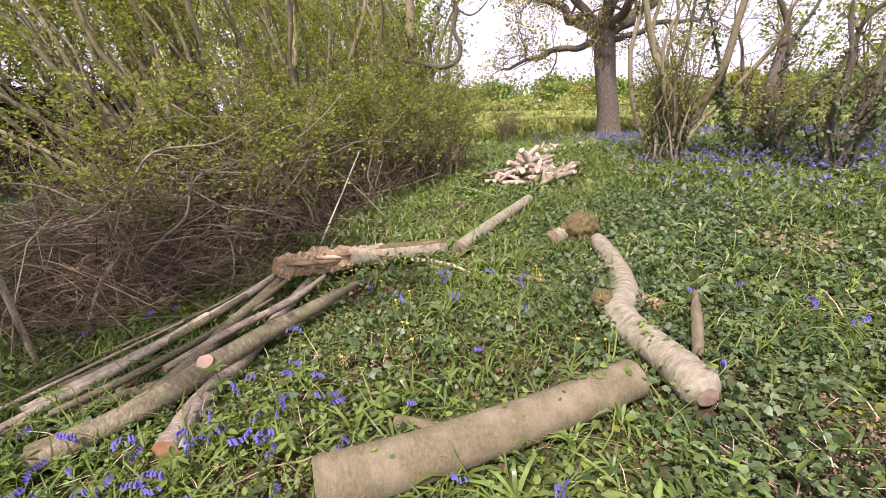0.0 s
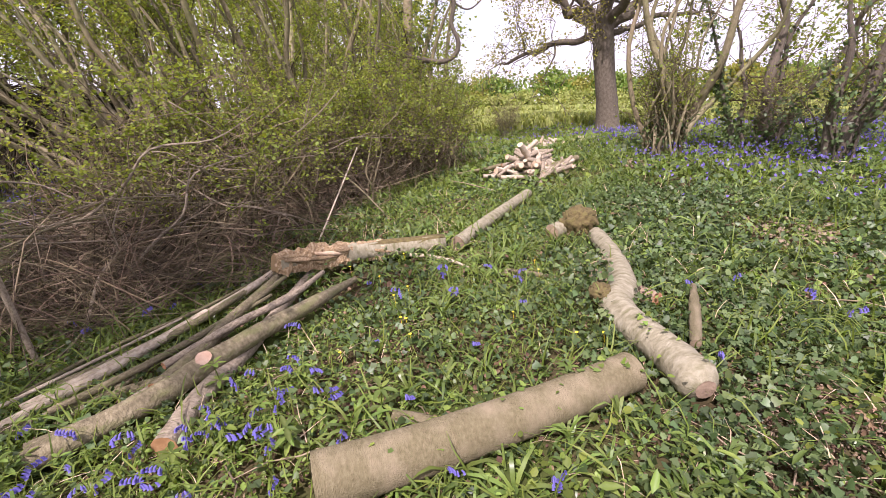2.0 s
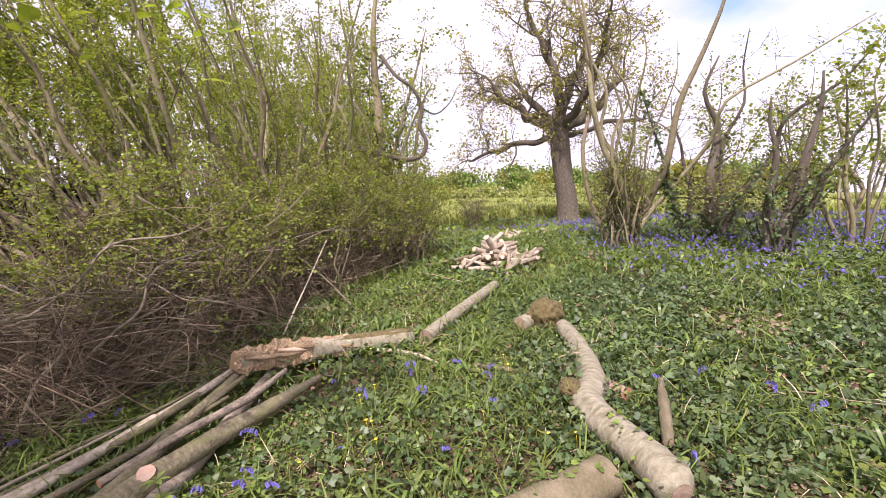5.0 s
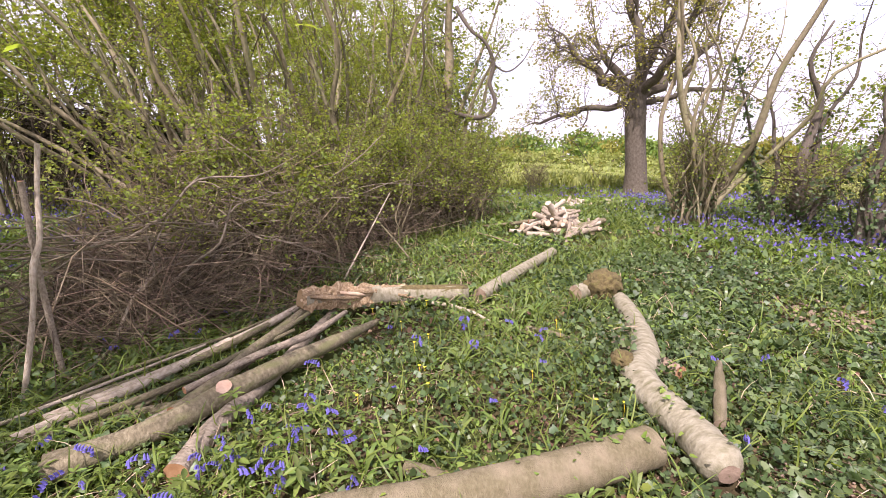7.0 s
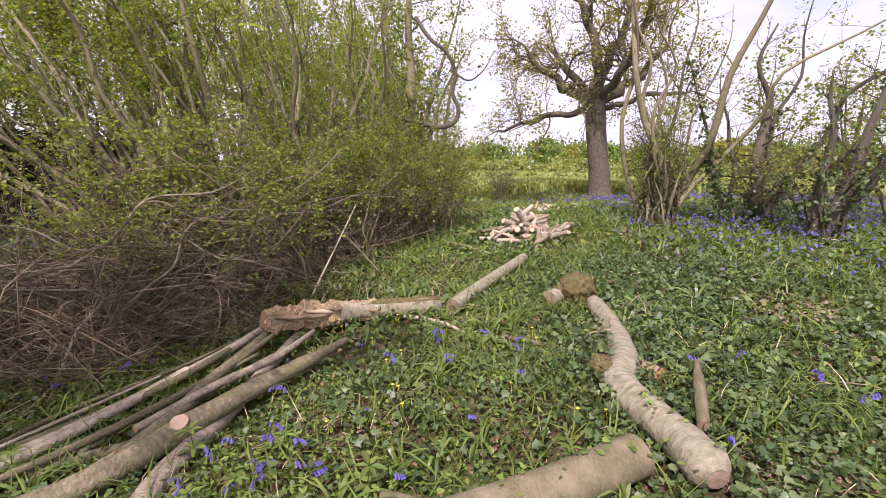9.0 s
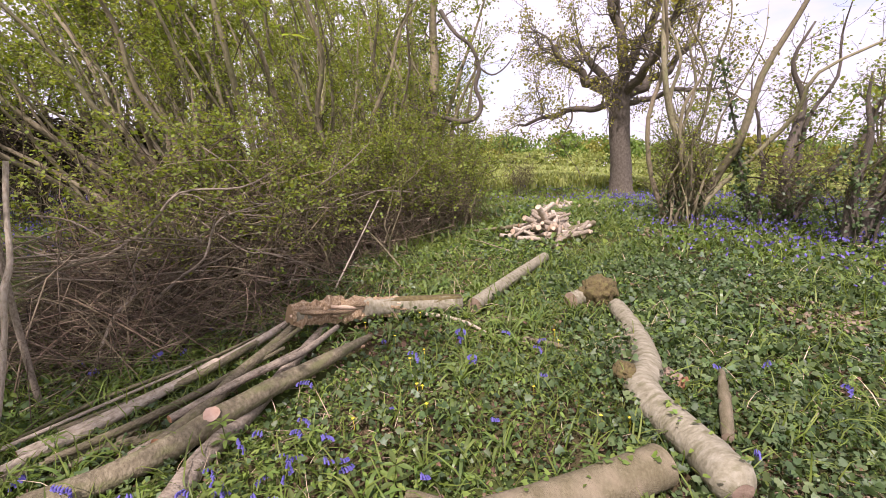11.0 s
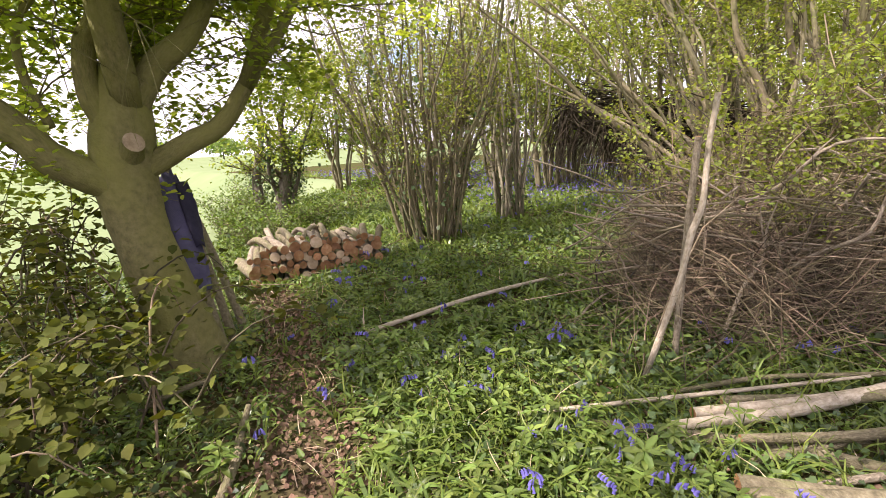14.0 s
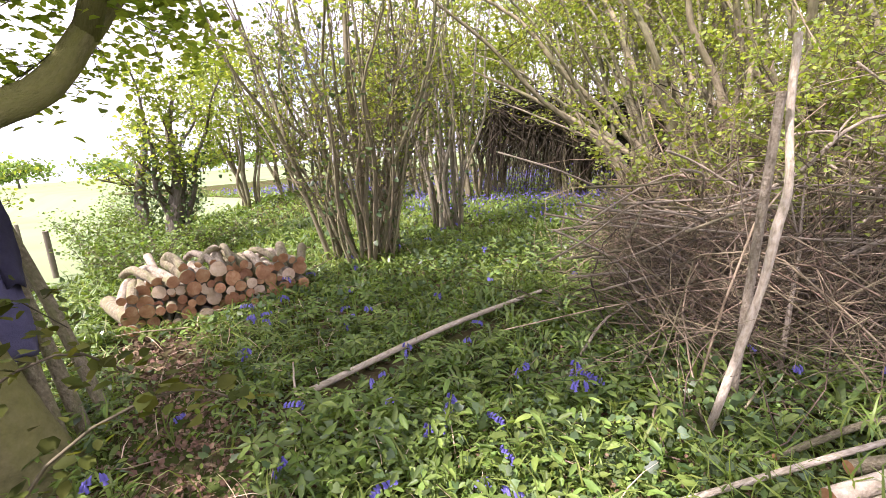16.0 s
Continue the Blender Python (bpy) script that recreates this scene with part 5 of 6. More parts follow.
def rough_growth(name, area, n, h, mat, label, seed, w=0.05):
    rng = np.random.default_rng(seed)
    x, y = rng.uniform(area[0], area[1], n), rng.uniform(area[2], area[3], n)
    size = np.stack([np.full(n, w) * rng.uniform(0.6, 1.4, n), h * 0.55 * rng.uniform(0.3, 1.2, n), h * 1.6 * rng.uniform(0.5, 1.2, n)], 1)
    pos = np.stack([x, y, ground_z(x, y)], 1)
    return solo(name, scatter(name, mat, BLADE_V, BLADE_F, pos, turns(n, rng, 0.12), size), label, "vegetation", kind="stuff")


rough_growth("rough_grass", (0, 34, 24, 40), 22000, 0.6, FIELD_GRASS, "tall rough green growth at the field edge", 51, 0.14)
rough_growth("rough_grass", (2, 60, 40, 75), 12000, 0.9, FIELD_GRASS, "tall rough green growth far off", 52, 0.35)
shrub("thorn_bush", (3.4, 21.5), coppice(rg, 14, 1.5, 0.9, 0.015), "grey-brown leafless thorn bush", "bush", HAZEL, 60, 470, 0.05, 0.3, 24, twig_len=0.6, bark=BARK_OAK)


def far_tree(at, h, w, mat, seed, n=1100, leaf=0.55):
    rng = np.random.default_rng(seed)
    at = (at[0], at[1], float(ground_z(at[0], at[1])))
    e = thing("distant_tree", at, "distant round-crowned hedge tree in spring leaf", "tree", "distant trees")
    s = Shape()
    s.tube([(0, 0, -0.2), (0.1, 0, h * 0.25), (0, 0.1, h * 0.5)], [0.35, 0.28, 0.15], 8, 0.05, 2)
    for k in range(7):
        a = rng.uniform(0, 6.28)
        s.tube([(0, 0, h * 0.28), (math.cos(a) * w * 0.25, math.sin(a) * w * 0.25, h * 0.55), (math.cos(a) * w * 0.42, math.sin(a) * w * 0.42, h * rng.uniform(0.6, 0.9))], [0.14, 0.09, 0.03], 5, 0, 2)
    part("trunk", s.mesh("trunk", BARK_OAK), e)
    c = rng.normal(0, 1, (26, 3))
    c /= np.linalg.norm(c, axis=1)[:, None]
    c *= rng.uniform(0.45, 0.95, 26)[:, None]
    c = c * (w * 0.5, w * 0.5, h * 0.36) + (0, 0, h * 0.58)
    pos = c[rng.integers(0, 26, n)] + rng.normal(0, 1, (n, 3)) * (w * 0.11, w * 0.11, h * 0.08)
    part("crown", scatter("crown", mat, LEAF_V, LEAF_F, pos, turns(n, rng, 0.9), leaf * rng.uniform(0.6, 1.3, n)), e)


for k, (x, y, h, w) in enumerate(((13, 96, 4.5, 8), (19, 98, 6, 10), (26, 99, 5.5, 9), (33, 100, 6.5, 9), (30, 78, 7.5, 9), (40, 84, 7, 11), (48, 80, 8, 11), (57, 86, 8, 12), (66, 80, 9, 12), (76, 84, 9, 13), (44, 60, 7, 9), (22, 60, 5.5, 8), (34, 52, 6, 8), (52, 56, 7.5, 10), (62, 50, 8, 10))):
    far_tree((x * 2, y * 2), h * 1.5, w * 1.3, HERB if k % 3 else OAKLEAF, 500 + k, 1300, 0.9)
for k in range(15):
    far_tree((4 + 7.5 * k + 2 * math.sin(k * 2.3), 118 + 8 * math.sin(k * 1.7)), 8.5 + 1.5 * math.sin(k * 3.1), 12, OAKLEAF if k % 3 == 1 else HERB, 560 + k, 1300, 0.7)
for k in range(16):
    z = math.sin(k * 2.9)
    far_tree((1 + 3.4 * k, 58 + 3 * z), 2.5 + 0.5 * z, 5, FIELD_GRASS, 580 + k, 1300, 0.32)
for k in range(9):
    far_tree((-190 - 10 * (k % 3), -85 + 26 * k), 9, 20, HERB, 530 + k, 900, 1.2)
for k, (x, y) in enumerate(((-10.1, 1.31), (-12.6, 0.4), (-10.9, -0.5), (-14.5, 1.4))):
    z = float(ground_z(x, y))
    log("fence_post", [(x, y, z - 0.05), (x, y, z + 0.3), (x + 0.02, y, z + 0.62)], [0.035, 0.035, 0.032], POST, "weathered wooden field fence post", "fence post", "field fence posts", 8, 0.02, ends=(None, POST), cover=False)

# ---- ground cover: ivy, herbs, grass, bluebell leaves ----


def clear_of_logs(x, y, extra=0.0):
    keep = np.ones(len(x), bool)
    for pts, rad in LOG_LINES:
        for a, b in zip(pts[:-1, :2], pts[1:, :2]):
            d = b - a
            q = np.clip(((x - a[0]) * d[0] + (y - a[1]) * d[1]) / (d @ d + 1e-9), 0, 1)
            keep &= np.hypot(x - a[0] - q * d[0], y - a[1] - q * d[1]) > rad * 0.6 + extra
    return keep


PATH_LINE = np.array([(-2.5, 0.1), (-3.0, 0.42), (-3.5, 0.72), (-4.2, 0.88), (-5.2, 1.2), (-6.0, 1.25)])


def path_distance(x, y):
    best = np.full(len(x), 99.0)
    for a, b in zip(PATH_LINE[:-1], PATH_LINE[1:]):
        d = b - a
        q = np.clip(((x - a[0]) * d[0] + (y - a[1]) * d[1]) / (d @ d), 0, 1)
        best = np.minimum(best, np.hypot(x - a[0] - q * d[0], y - a[1] - q * d[1]))
    return best


def patchy(x, y, f, seed):
    r = np.random.default_rng(seed)
    out = np.zeros(len(x))
    for k in range(6):
        a, ph, g = r.uniform(0, 6.28), r.uniform(0, 6.28), f * r.uniform(0.6, 2.0)
        out += np.sin(g * (x * math.cos(a) + y * math.sin(a)) + ph)
    return out / 3.0


def spots(rng, box, per_m2):
    n = int((box[1] - box[0]) * (box[3] - box[2]) * per_m2)
    return rng.uniform(box[0], box[1], n), rng.uniform(box[2], box[3], n)


def ring_mask(x, y, lo, hi):
    """Keeps a band by distance from the walked line."""
    d = np.minimum(np.hypot(x - 0.0, y), np.hypot(x + 2.3, y))
    return (d >= lo) & (d < hi)


def cover(name, mat, tv, tf, want, bands, height, tilt, label, seed, clear=True, lift=0.012):
    rng = np.random.default_rng(seed)
    P, S = [], []
    for lo, hi, per, size in bands:
        x, y = spots(rng, (-2.3 - hi, hi, -min(hi, 3.0), hi), per)
        k = ring_mask(x, y, lo, hi) & ~in_field(x, y) & (rng.random(len(x)) < want(x, y))
        if clear:
            k &= clear_of_logs(x, y, 0.0)
        x, y = x[k], y[k]
        lump = 0.55 + 0.45 * patchy(x, y, 3.0, 5)
        z = ground_z(x, y) + lift + rng.uniform(0, 1, len(x)) * height * np.clip(lump, 0.25, 1.2)
        P.append(np.stack([x, y, z], 1))
        S.append(size * rng.uniform(0.4, 1.55, len(x)))
    pos, size = np.vstack(P), np.concatenate(S)
    return solo(name, scatter(name, mat, tv, tf, pos, turns(len(pos), rng, tilt), size), label, "vegetation", kind="stuff")


def on_path(x, y):
    return np.clip(1.5 - path_distance(x, y) / 0.26, 0, 1)


def shaded_bank(x, y):
    """Thins growth under the old tree, south of the path, to darken the bank like the tree's shade."""
    return np.where((x < -2.9) & (y < 0.55), 0.35, 1)


def want_ivy(x, y):
    w = 0.18 + 0.9 * np.clip((x - 0.55) / 0.5, 0, 1) * np.clip((7 - y) / 3, 0.15, 1) + 0.3 * np.clip(patchy(x, y, 1.3, 2), 0, 1)
    w = w * (1 - 0.95 * on_path(x, y))
    return w * np.where((np.hypot(x - 1.8, y - 1.15) < 0.5 + 0.15 * np.sin(5 * x + 3 * y)), 0.12, 1) * np.where(np.hypot(x - 3.05, y - 3.85) < 0.4, 0.3, 1)


def want_herb(x, y):
    w = 0.62 + 0.35 * patchy(x, y, 1.1, 3) - 0.2 * np.clip((x - 0.7) / 0.5, 0, 1) * np.clip((6 - y) / 2, 0, 1)
    w = w + 0.4 * (x < -2.0)
    return np.clip(w, 0.06, 1) * shaded_bank(x, y) * (1 - 0.93 * on_path(x, y)) * np.where((np.hypot(x - 1.8, y - 1.15) < 0.5 + 0.15 * np.sin(5 * x + 3 * y)), 0.2, 1)


def want_grass(x, y):
    w = 0.55 + 0.5 * patchy(x, y, 1.4, 4) - 0.5 * np.clip((x - 0.9) / 0.4, 0, 1) * np.clip((5 - y) / 2, 0, 1)
    return np.clip(w, 0.05, 1) * shaded_bank(x, y) * (1 - 0.92 * on_path(x, y)) * np.where(np.hypot(x - 1.8, y - 1.15) < 0.55, 0.25, 1)


cover("ivy_carpet", IVY, IVY_V, IVY_F, want_ivy, [(0.3, 3.4, 2300, 0.033), (3.4, 6.5, 1350, 0.04), (6.5, 12, 300, 0.062)], 0.16, 0.8, "dark glossy trailing ivy covering the ground", 61)
cover("herb_carpet", HERB, LEAF_V * np.array((0.72, 1, 1)), LEAF_F, want_herb, [(0.3, 3.4, 1900, 0.028), (3.4, 6.5, 1000, 0.04), (6.5, 12, 330, 0.068), (12, 26, 45, 0.15)], 0.12, 0.6, "small fresh green herb leaves on the ground", 62)
cover("grass_tufts", GRASS, BLADE_V * np.array((0.045, 1, 1)), BLADE_F, want_grass, [(0.3, 3.4, 480, 0.15), (3.4, 6.5, 330, 0.17), (6.5, 12, 170, 0.2), (12, 26, 38, 0.28)], 0.03, 0.4, "bent green grass blades", 63)
cover("mercury_leaves", MERCURY, LANCE_V, LEAF_F, lambda x, y: np.clip(0.9 * (x < -1.9) * (0.6 + 0.6 * patchy(x, y, 2.0, 8)) + 0.25 * (y < 1.4) * (x < 1.2), 0, 1) * shaded_bank(x, y) * (1 - 0.95 * on_path(x, y)),
      [(0.3, 3.4, 760, 0.058), (3.4, 6.5, 380, 0.072)], 0.2, 0.45, "pointed green leaves of woodland herbs", 64)
cover("fallen_leaves", LITTER, LEAF_V, LEAF_F, lambda x, y: np.clip(0.3 + on_path(x, y) + 0.5 * (np.hypot(x - 1.75, y - 1.15) < 0.65), 0, 1), [(0.3, 3.4, 2300, 0.025), (3.4, 6.5, 900, 0.04)], 0.03, 0.7,
      "dry brown fallen leaves on bare ground", 65, lift=0.006)
cover("dry_stalks", CUT_PALE, BLADE_V * np.array((0.025, 1, 0.4)), BLADE_F, lambda x, y: 0.22 + 0.35 * patchy(x, y, 1.7, 12), [(0.3, 3.4, 190, 0.14), (3.4, 6.5, 140, 0.17), (6.5, 12, 16, 0.25)], 0.1, 0.35, "dry straw-coloured stalks among the leaves", 66)


def whorl(tiers, per, seed):
    """A leafy shoot: rings of pointed leaves round a short stem, one unit tall."""
    rng = np.random.default_rng(seed)
    v, f = [], []
    for k in range(tiers):
        z = 0.45 + 0.5 * k / max(1, tiers - 1)
        for j in range(per):
            a = 2 * math.pi * (j + 0.5 * (k % 2)) / per + rng.normal(0, 0.15)
            ln, dip = rng.uniform(0.36, 0.52) * (1 - 0.3 * k / tiers), rng.uniform(-0.18, 0.12)
            c, d = np.array([math.cos(a), math.sin(a), 0]), np.array([-math.sin(a), math.cos(a), 0])
            n = len(v)
            for along, wide, up in ((0.05, 0, 0), (0.4, 0.17, 0.1), (0.75, 0.12, 0.07), (1.0, 0, 0), (0.75, -0.12, 0.07), (0.4, -0.17, 0.1)):
                v.append(c * along * ln + d * wide * ln + (0, 0, z + (up + dip * along) * ln))
            f += [(n, n + 1, n + 2, n + 3), (n, n + 3, n + 4, n + 5)]
    for j in range(2):
        n = len(v)
        c = np.array([math.cos(j * 1.6), math.sin(j * 1.6), 0]) * 0.012
        v += [-c, c, c + (0, 0, 0.95), -c + (0, 0, 0.95)]
        f.append((n, n + 1, n + 2, n + 3))
    return v, f


def strap_tuft(blades, seed):
    """A clump of arching strap leaves, one unit long."""
    rng = np.random.default_rng(seed)
    v, f = [], []
    for k in range(blades):
        a = 2 * math.pi * k / blades + rng.normal(0, 0.35)
        c, d = np.array([math.cos(a), math.sin(a), 0]), np.array([-math.sin(a), math.cos(a), 0])
        ln, lift, w = rng.uniform(0.7, 1.1), rng.uniform(0.45, 0.95), rng.uniform(0.028, 0.045)
        n = len(v)
        for q, wide in ((0.02, 0.7), (0.3, 1.0), (0.6, 0.9), (0.85, 0.6), (1.0, 0.12)):
            p = c * q * ln * (1.25 - lift * 0.6) + np.array([0, 0, lift * ln * (1.9 * q - 1.55 * q * q)])
            v += [p - d * w * wide, p + d * w * wide]
        f += [(n + 2 * i, n + 2 * i + 1, n + 2 * i + 3, n + 2 * i + 2) for i in range(4)]
    return v, f


def want_strap(x, y):
    w = 0.35 + 0.75 * patchy(x, y, 2.1, 14) - 0.6 * np.clip((x - 0.8) / 0.4, 0, 1) * np.clip((5 - y) / 2, 0, 1)
    return np.clip(w, 0.02, 1) * shaded_bank(x, y) * (1 - on_path(x, y))


for k, blades in enumerate((9, 7)):
    tv, tf = strap_tuft(blades, 660 + k)
    cover("bluebell_leaf_tufts", STRAP, tv, tf, want_strap, [(0.5, 3.4, 32, 0.17), (3.4, 6.5, 20, 0.2), (6.5, 12, 8, 0.25)], 0.0, 0.15, "arching glossy strap leaves of bluebells", 661 + k, lift=0.01)


def want_mercury(x, y):
    w = 0.75 * (x < -1.9) * (0.45 + 0.7 * patchy(x, y, 1.6, 8)) + 0.3 * (y < 2.2) * (x < 1.4) * (0.5 + 0.7 * patchy(x, y, 2.2, 9))
    return np.clip(w, 0, 1) * shaded_bank(x, y) * (1 - on_path(x, y))


for k, (tiers, per) in enumerate(((3, 5), (2, 6))):
    tv, tf = whorl(tiers, per, 640 + k)
    cover("mercury_shoots", MERCURY, tv, tf, want_mercury, [(0.5, 3.4, 46, 0.135), (3.4, 6.5, 24, 0.14)], 0.0, 0.2, "leafy green shoots of woodland mercury", 641 + k, lift=0.0)


def ground_twig(seed):
    """A thin crooked twig one unit long, four-sided."""
    rng = np.random.default_rng(seed)
    v, f = [], []
    p = np.array([(0, 0, 0), (0.35, 0.05, 0.03), (0.7, -0.04, 0.05), (1.0, 0.03, 0.02)]) + rng.normal(0, 0.02, (4, 3))
    for q, r in zip(p, (0.012, 0.011, 0.009, 0.005)):
        v += [q + (0, r, 0), q + (0, 0, r), q + (0, -r, 0), q + (0, 0, -r)]
    for i in range(3):
        f += [(4 * i + j, 4 * i + (j + 1) % 4, 4 * i + 4 + (j + 1) % 4, 4 * i + 4 + j) for j in range(4)]
    return v, f


tv, tf = ground_twig(670)
cover("ground_twigs", TWIG_PALE, tv, tf, lambda x, y: np.clip(0.4 + 0.5 * patchy(x, y, 1.5, 17) + 0.4 * (x > 0.9) * (y < 3), 0, 1), [(0.5, 3.4, 13, 0.3), (3.4, 6.5, 8, 0.4)], 0.09, 0.12, "thin dry twigs lying among the leaves", 671)


def want_blue(x, y):
    right = np.clip((x - 2.2 - 0.05 * y) / 2.0, 0, 1) * np.clip((y - 3.0) / 2, 0, 1) * np.clip((17 - y) / 6, 0.15, 1) * (0.75 + 0.5 * patchy(x, y, 0.9, 21))
    wood = np.clip((-x - 4.0) / 2, 0, 1) * np.clip((y - 5.5) / 3, 0, 1) * (0.7 + 0.5 * patchy(x, y, 0.9, 22))
    glade = 0.8 * np.exp(-((x + 7.3) / 2.2) ** 2 - ((y - 12.5) / 3.2) ** 2)
    mid = 0.04 * np.clip((y - 9) / 4, 0, 1) * (x > 0.5)
    return np.clip(right + wood + glade + mid, 0, 1)


BELL_V = [(0, 0, 0), (0.35, 0.3, 0.5), (0.1, 0.9, 0.9), (-0.3, 0.6, 0.8), (-0.35, 0.2, 0.4), (0.05, 0.5, 0.1)]
cover("bluebell_drift", BLOOM, BELL_V, [(0, 1, 2, 5), (5, 2, 3, 4)], want_blue, [(3.4, 6.5, 60, 0.028), (6.5, 12, 85, 0.036), (12, 26, 50, 0.05)], 0.2, 0.8, "hazy drift of violet bluebells under trees", 67, lift=0.14)


def bluebell_plant(seed):
    rng = np.random.default_rng(seed)
    e = thing("bluebell", (0, 0, -5), "nodding violet bluebell spike on a green stem", "flower", "bluebells")
    h = rng.uniform(0.17, 0.25)
    top = np.array([0.03, 0.05 + 0.04 * rng.random(), h])
    p = curve_points([(0, 0, 0), (0.0, 0.005, h * 0.55), (0.012, 0.02, h * 0.9), top + (0, 0.01, -0.012)], 4)
    s = Shape()
    s.tube(p, [0.003, 0.0025, 0.0018], 4, 0, 1)
    part("stem", s.mesh("stem", GRASS), e)
    for k in range(7):
        b = Shape()
        o = at_path(p, 0.55 + 0.45 * k / 6)
        a = rng.uniform(-0.9, 0.9) + 1.4
        d = np.array([math.cos(a) * 0.022, math.sin(a) * 0.022, -0.012])
        t = np.array([math.cos(a) * 0.3, math.sin(a) * 0.3, -1.0])
        t = t / np.linalg.norm(t) * 0.021
        b.tube([o + d * 0.6, o + d + t * 0.25, o + d + t * 0.8, o + d + t], [0.002, 0.0065, 0.006, 0.0095], 6, 0, 1, cap=False)
        part("bell", b.mesh("bell", BLOOM), e)
    m = 6
    part("leaves", scatter("leaves", GRASS, BLADE_V * np.array((0.07, 1, 1)), BLADE_F, np.zeros((m, 3)), turns(m, rng, 0.2), rng.uniform(0.14, 0.24, m)), e)
    return e


bells = [bluebell_plant(700 + k) for k in range(5)]
rb = np.random.default_rng(71)
CLUMPS = [(-1.15, 1.62, 0.25, 22), (-0.75, 1.75, 0.22, 16), (-0.45, 2.05, 0.3, 12), (-1.75, 1.45, 0.25, 22), (-2.25, 1.6, 0.25, 16), (-0.95, 2.2, 0.12, 4), (-1.0, 1.25, 0.3, 16), (-2.05, 1.32, 0.22, 18),
          (-2.6, 1.25, 0.3, 12), (-3.3, 1.3, 0.3, 12), (-3.9, 1.7, 0.5, 14), (-3.3, 2.2, 0.4, 10), (-4.6, 1.4, 0.3, 9), (-2.3, 3.2, 0.35, 8), (0.35, 2.6, 0.5, 8), (0.3, 1.35, 0.25, 8), (1.75, 2.3, 0.4, 8), (-0.6, 3.2, 0.5, 8),
          (-1.3, 3.4, 0.12, 5), (-5.6, 2.0, 0.3, 8), (2.4, 2.2, 0.4, 5), (-5.2, 3.0, 0.8, 18), (-5.8, 4.4, 0.9, 20)]
for x, y, sp, n in CLUMPS:
    for k in range((n + 1) * 2 // 3):
        px, py = rb.normal(x, sp), rb.normal(y, sp)
        if not clear_of_logs(np.array([px]), np.array([py]), 0.01)[0] or np.hypot(px + 2.3, py) < 0.45 or np.hypot(px, py) < 0.6:
            continue
        m = pose(px, py, float(ground_z(px, py)), 0, 0, rb.uniform(0, 360)) @ Matrix.Scale(rb.uniform(0.65, 1.0), 4)
        src = bells[rb.integers(0, 5)]
        c = copy_thing(src, m)
        c.matrix_basis = m
for b in bells:
    for o in (*b.children_recursive, b):
        bpy.data.objects.remove(o)

# ivy leaves trailing over the felled logs
ri = np.random.default_rng(29)
P = []
for a, b, rad, n in (((0.87, 1.92), (0.3, 1.69), 0.10, 20), ((0.3, 1.69), (-0.4, 1.44), 0.11, 9), ((1.06, 2.3), (1.14, 1.8), 0.10, 20)):
    q = ri.random(n) ** 1.4
    side = np.array([b[1] - a[1], a[0] - b[0]]) / math.hypot(b[0] - a[0], b[1] - a[1])
    w = ri.uniform(-1.0, 1.0, n)
    P.append(np.stack([a[0] + (b[0] - a[0]) * q + side[0] * w * rad, a[1] + (b[1] - a[1]) * q + side[1] * w * rad, 0.105 + rad * np.sqrt(np.clip(1.08 - w * w, 0.03, 1)) + 0.006], 1))
P = np.vstack(P)
solo("log_ivy", scatter("log_ivy", HERB, IVY_V, IVY_F, P, turns(len(P), ri, 0.35), ri.uniform(0.02, 0.04, len(P))), "small ivy leaves trailing over felled logs", "ivy", kind="stuff")

# yellow celandines
rc = np.random.default_rng(81)
for k in range(14):
    x, y = rc.uniform(-1.2, 0.9), rc.uniform(2.2, 3.9)
    s = Shape()
    for j in range(8):
        a = j * math.pi / 4
        c, d = np.array([math.cos(a), math.sin(a), 0]), np.array([-math.sin(a), math.cos(a), 0])
        s.add([(0, 0, 0.1), c * 0.006 + d * 0.003 + (0, 0, 0.102), c * 0.013 + (0, 0, 0.104), c * 0.006 - d * 0.003 + (0, 0, 0.102)], [(0, 1, 2, 3)])
    s.tube([(0, 0, 0), (0.004, 0, 0.05), (0, 0, 0.1)], [0.0012, 0.001, 0.001], 4)
    solo("celandine", s.mesh("celandine", YELLOW), "small yellow celandine among green leaves", "flower", "celandines", at=(x, y, float(ground_z(x, y)) + 0.02))


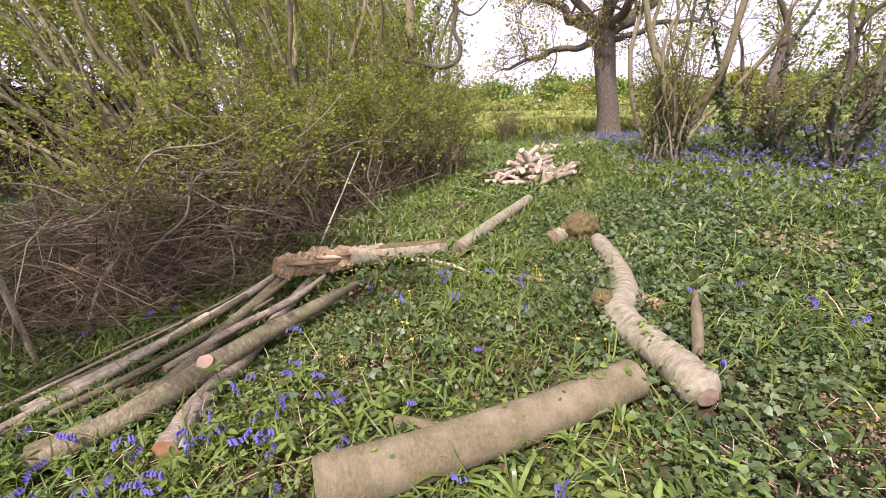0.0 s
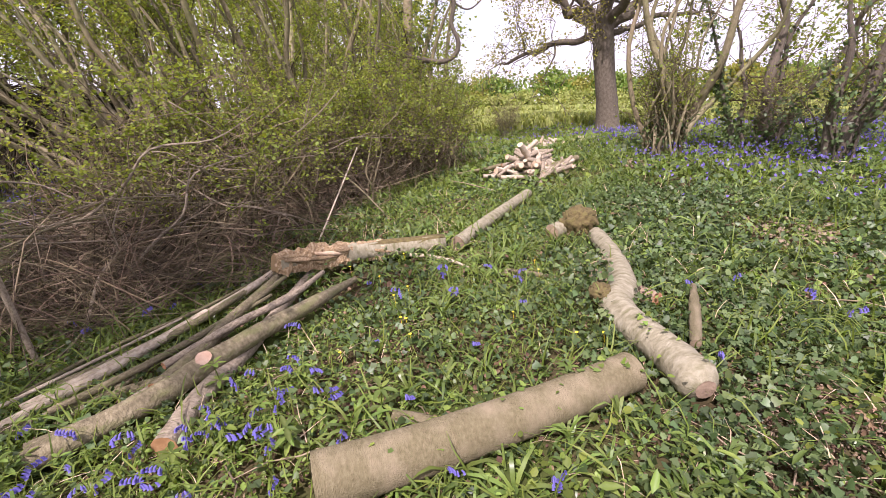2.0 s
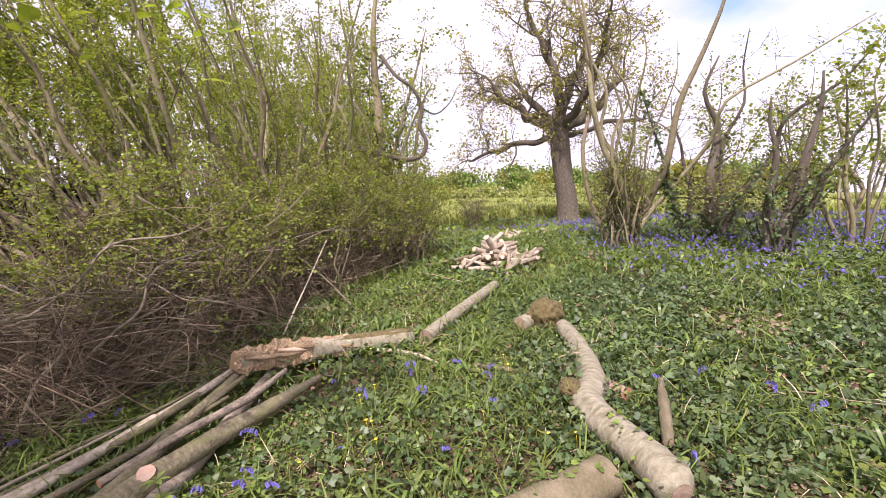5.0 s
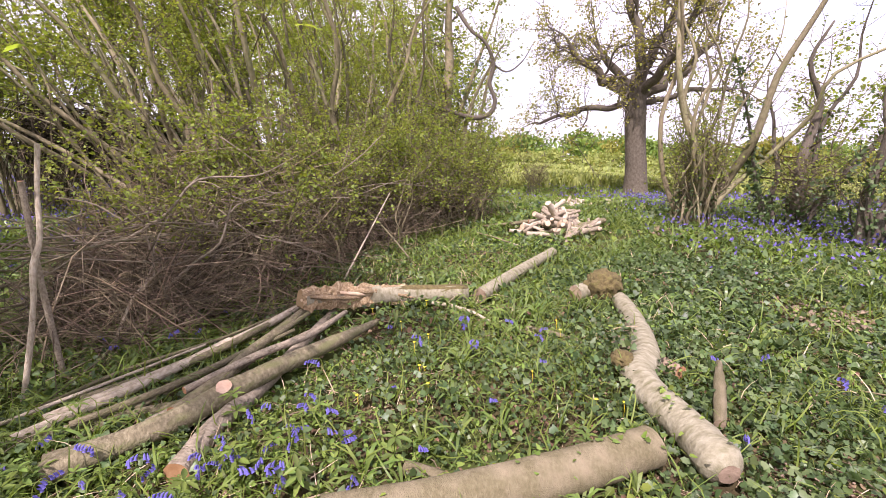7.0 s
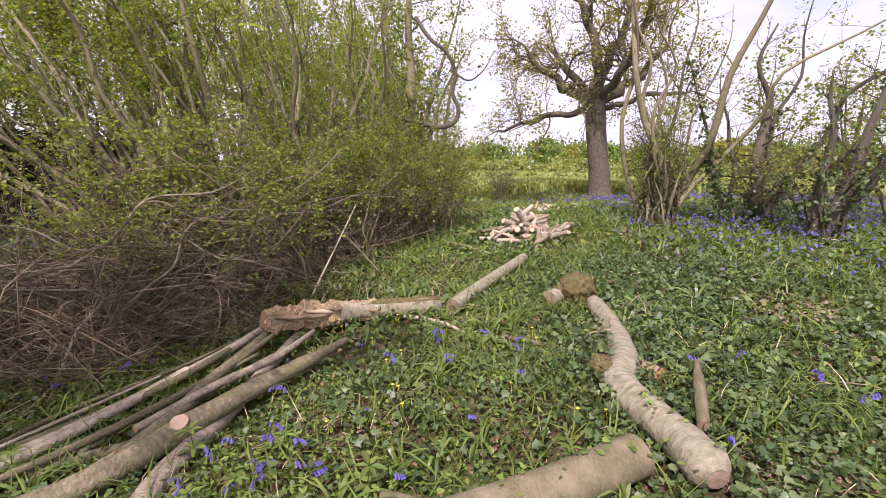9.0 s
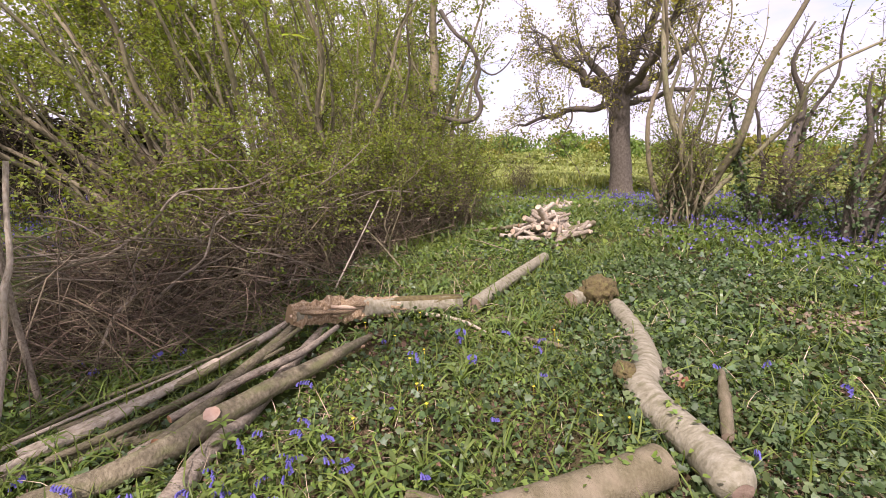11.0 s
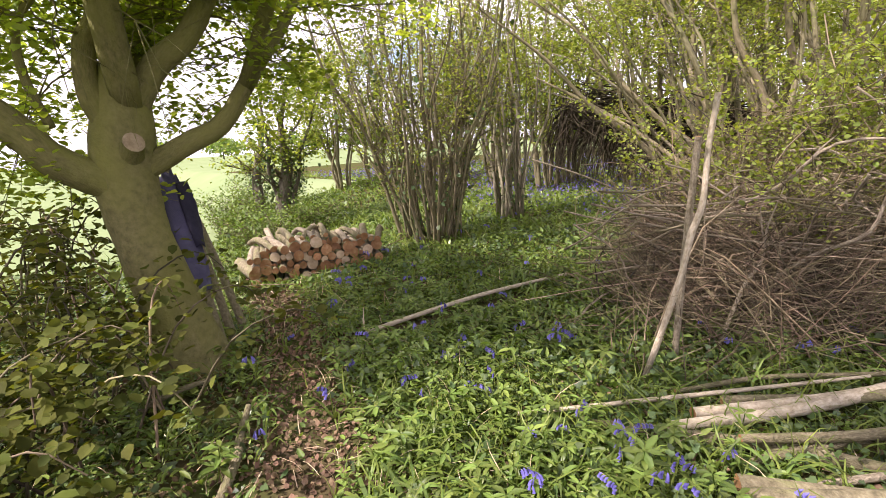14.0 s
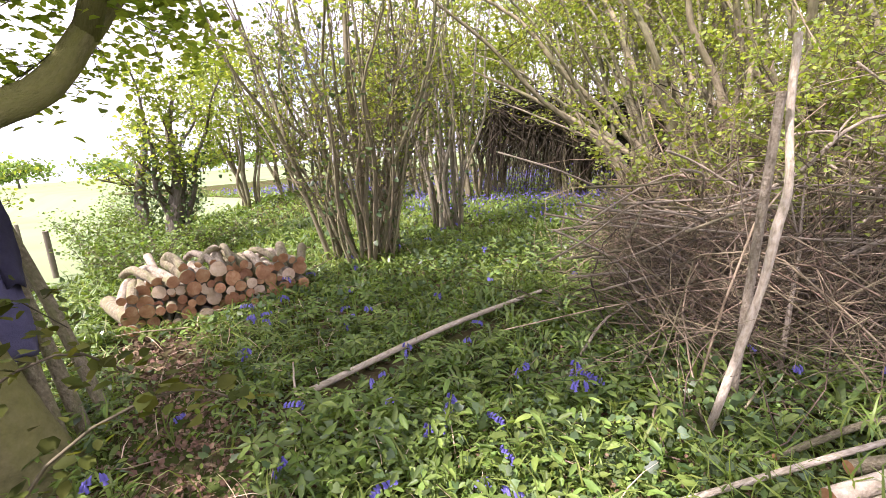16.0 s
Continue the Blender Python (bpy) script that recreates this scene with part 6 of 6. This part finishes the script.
def bramble(name, at, n, spread, h, leaves, seed, label, mat=SCRUB_SHADED, rad=0.007, stem_mat=TWIG):
    """Low leafy scrub: arching thin stems with broad leaves."""
    rng = np.random.default_rng(seed)
    e = thing(name, at, label, "bush")
    tw, tips = Shape(), []
    for k in range(n):
        a = rng.uniform(0, 6.28)
        o = np.array([rng.normal(0, spread * 0.45), rng.normal(0, spread * 0.45), 0])
        d = np.array([math.cos(a), math.sin(a), 0]) * rng.uniform(0.3, 0.9)
        hh = h * rng.uniform(0.5, 1.1)
        p = curve_points([o, o + d * 0.35 + (0, 0, hh * 0.8), o + d * 0.75 + (0, 0, hh), o + d + (0, 0, hh * 0.75)], 3)
        tw.tube(p, [rad, rad * 0.7, rad * 0.45], 4, 0, 1, cap=False)
        tips += [(p[i], p[i + 1]) for i in range(2, len(p) - 1)]
    tagged(part("stem_tangle", tw.mesh("stem_tangle", stem_mat), e), kind="stuff")
    a = np.array(tips)[rng.integers(0, len(tips), leaves)]
    pos = a[:, 0] + (a[:, 1] - a[:, 0]) * rng.random((leaves, 1)) + rng.normal(0, 0.05, (leaves, 3))
    part("leaves", scatter("leaves", mat, LEAF_V, LEAF_F, pos, turns(leaves, rng, 0.4), (0.058 if mat is SCRUB_SHADED else 0.042) * rng.uniform(0.5, 1.3, leaves)), e)


bramble("leafy_scrub", (-4.35, -0.45, 0), 40, 0.8, 0.75, 2000, 91, "tangled low leafy scrub at the tree foot")
bramble("leafy_scrub", (-3.6, -0.7, 0), 30, 0.6, 0.55, 1300, 92, "tangled low leafy scrub beside the path")
bramble("leafy_scrub", (-5.5, -0.6, 0), 40, 0.8, 1.1, 1500, 93, "tall leafy scrub behind the tree")
bramble("hazel_seedling", (1.9, 1.35, 0), 14, 0.32, 0.16, 190, 94, "low hazel seedlings with bright green leaves", HAZEL, 0.0025, HERB)
bramble("hazel_seedling", (0.75, 1.5, 0), 9, 0.25, 0.14, 80, 95, "low seedlings with bright green leaves beside a log", HAZEL, 0.002, HERB)
log("dead_branch", [(-3.23, 0.2, 0.02), (-3.5, 0.36, 0.05), (-3.66, 0.42, 0.06), (-3.82, 0.51, 0.12)], [0.024, 0.022, 0.016], BARK_BRANCH, "dead brown branch lying at the tree foot", "branch", "", 8, 0.06)
log("dead_branch", [(-4.35, 0.02, 0.02), (-4.3, 0.2, 0.1), (-4.2, 0.42, 0.16)], [0.02, 0.018, 0.014], BARK_BRANCH, "short dead stick poking out of the litter", "branch", "", 8, 0.06)
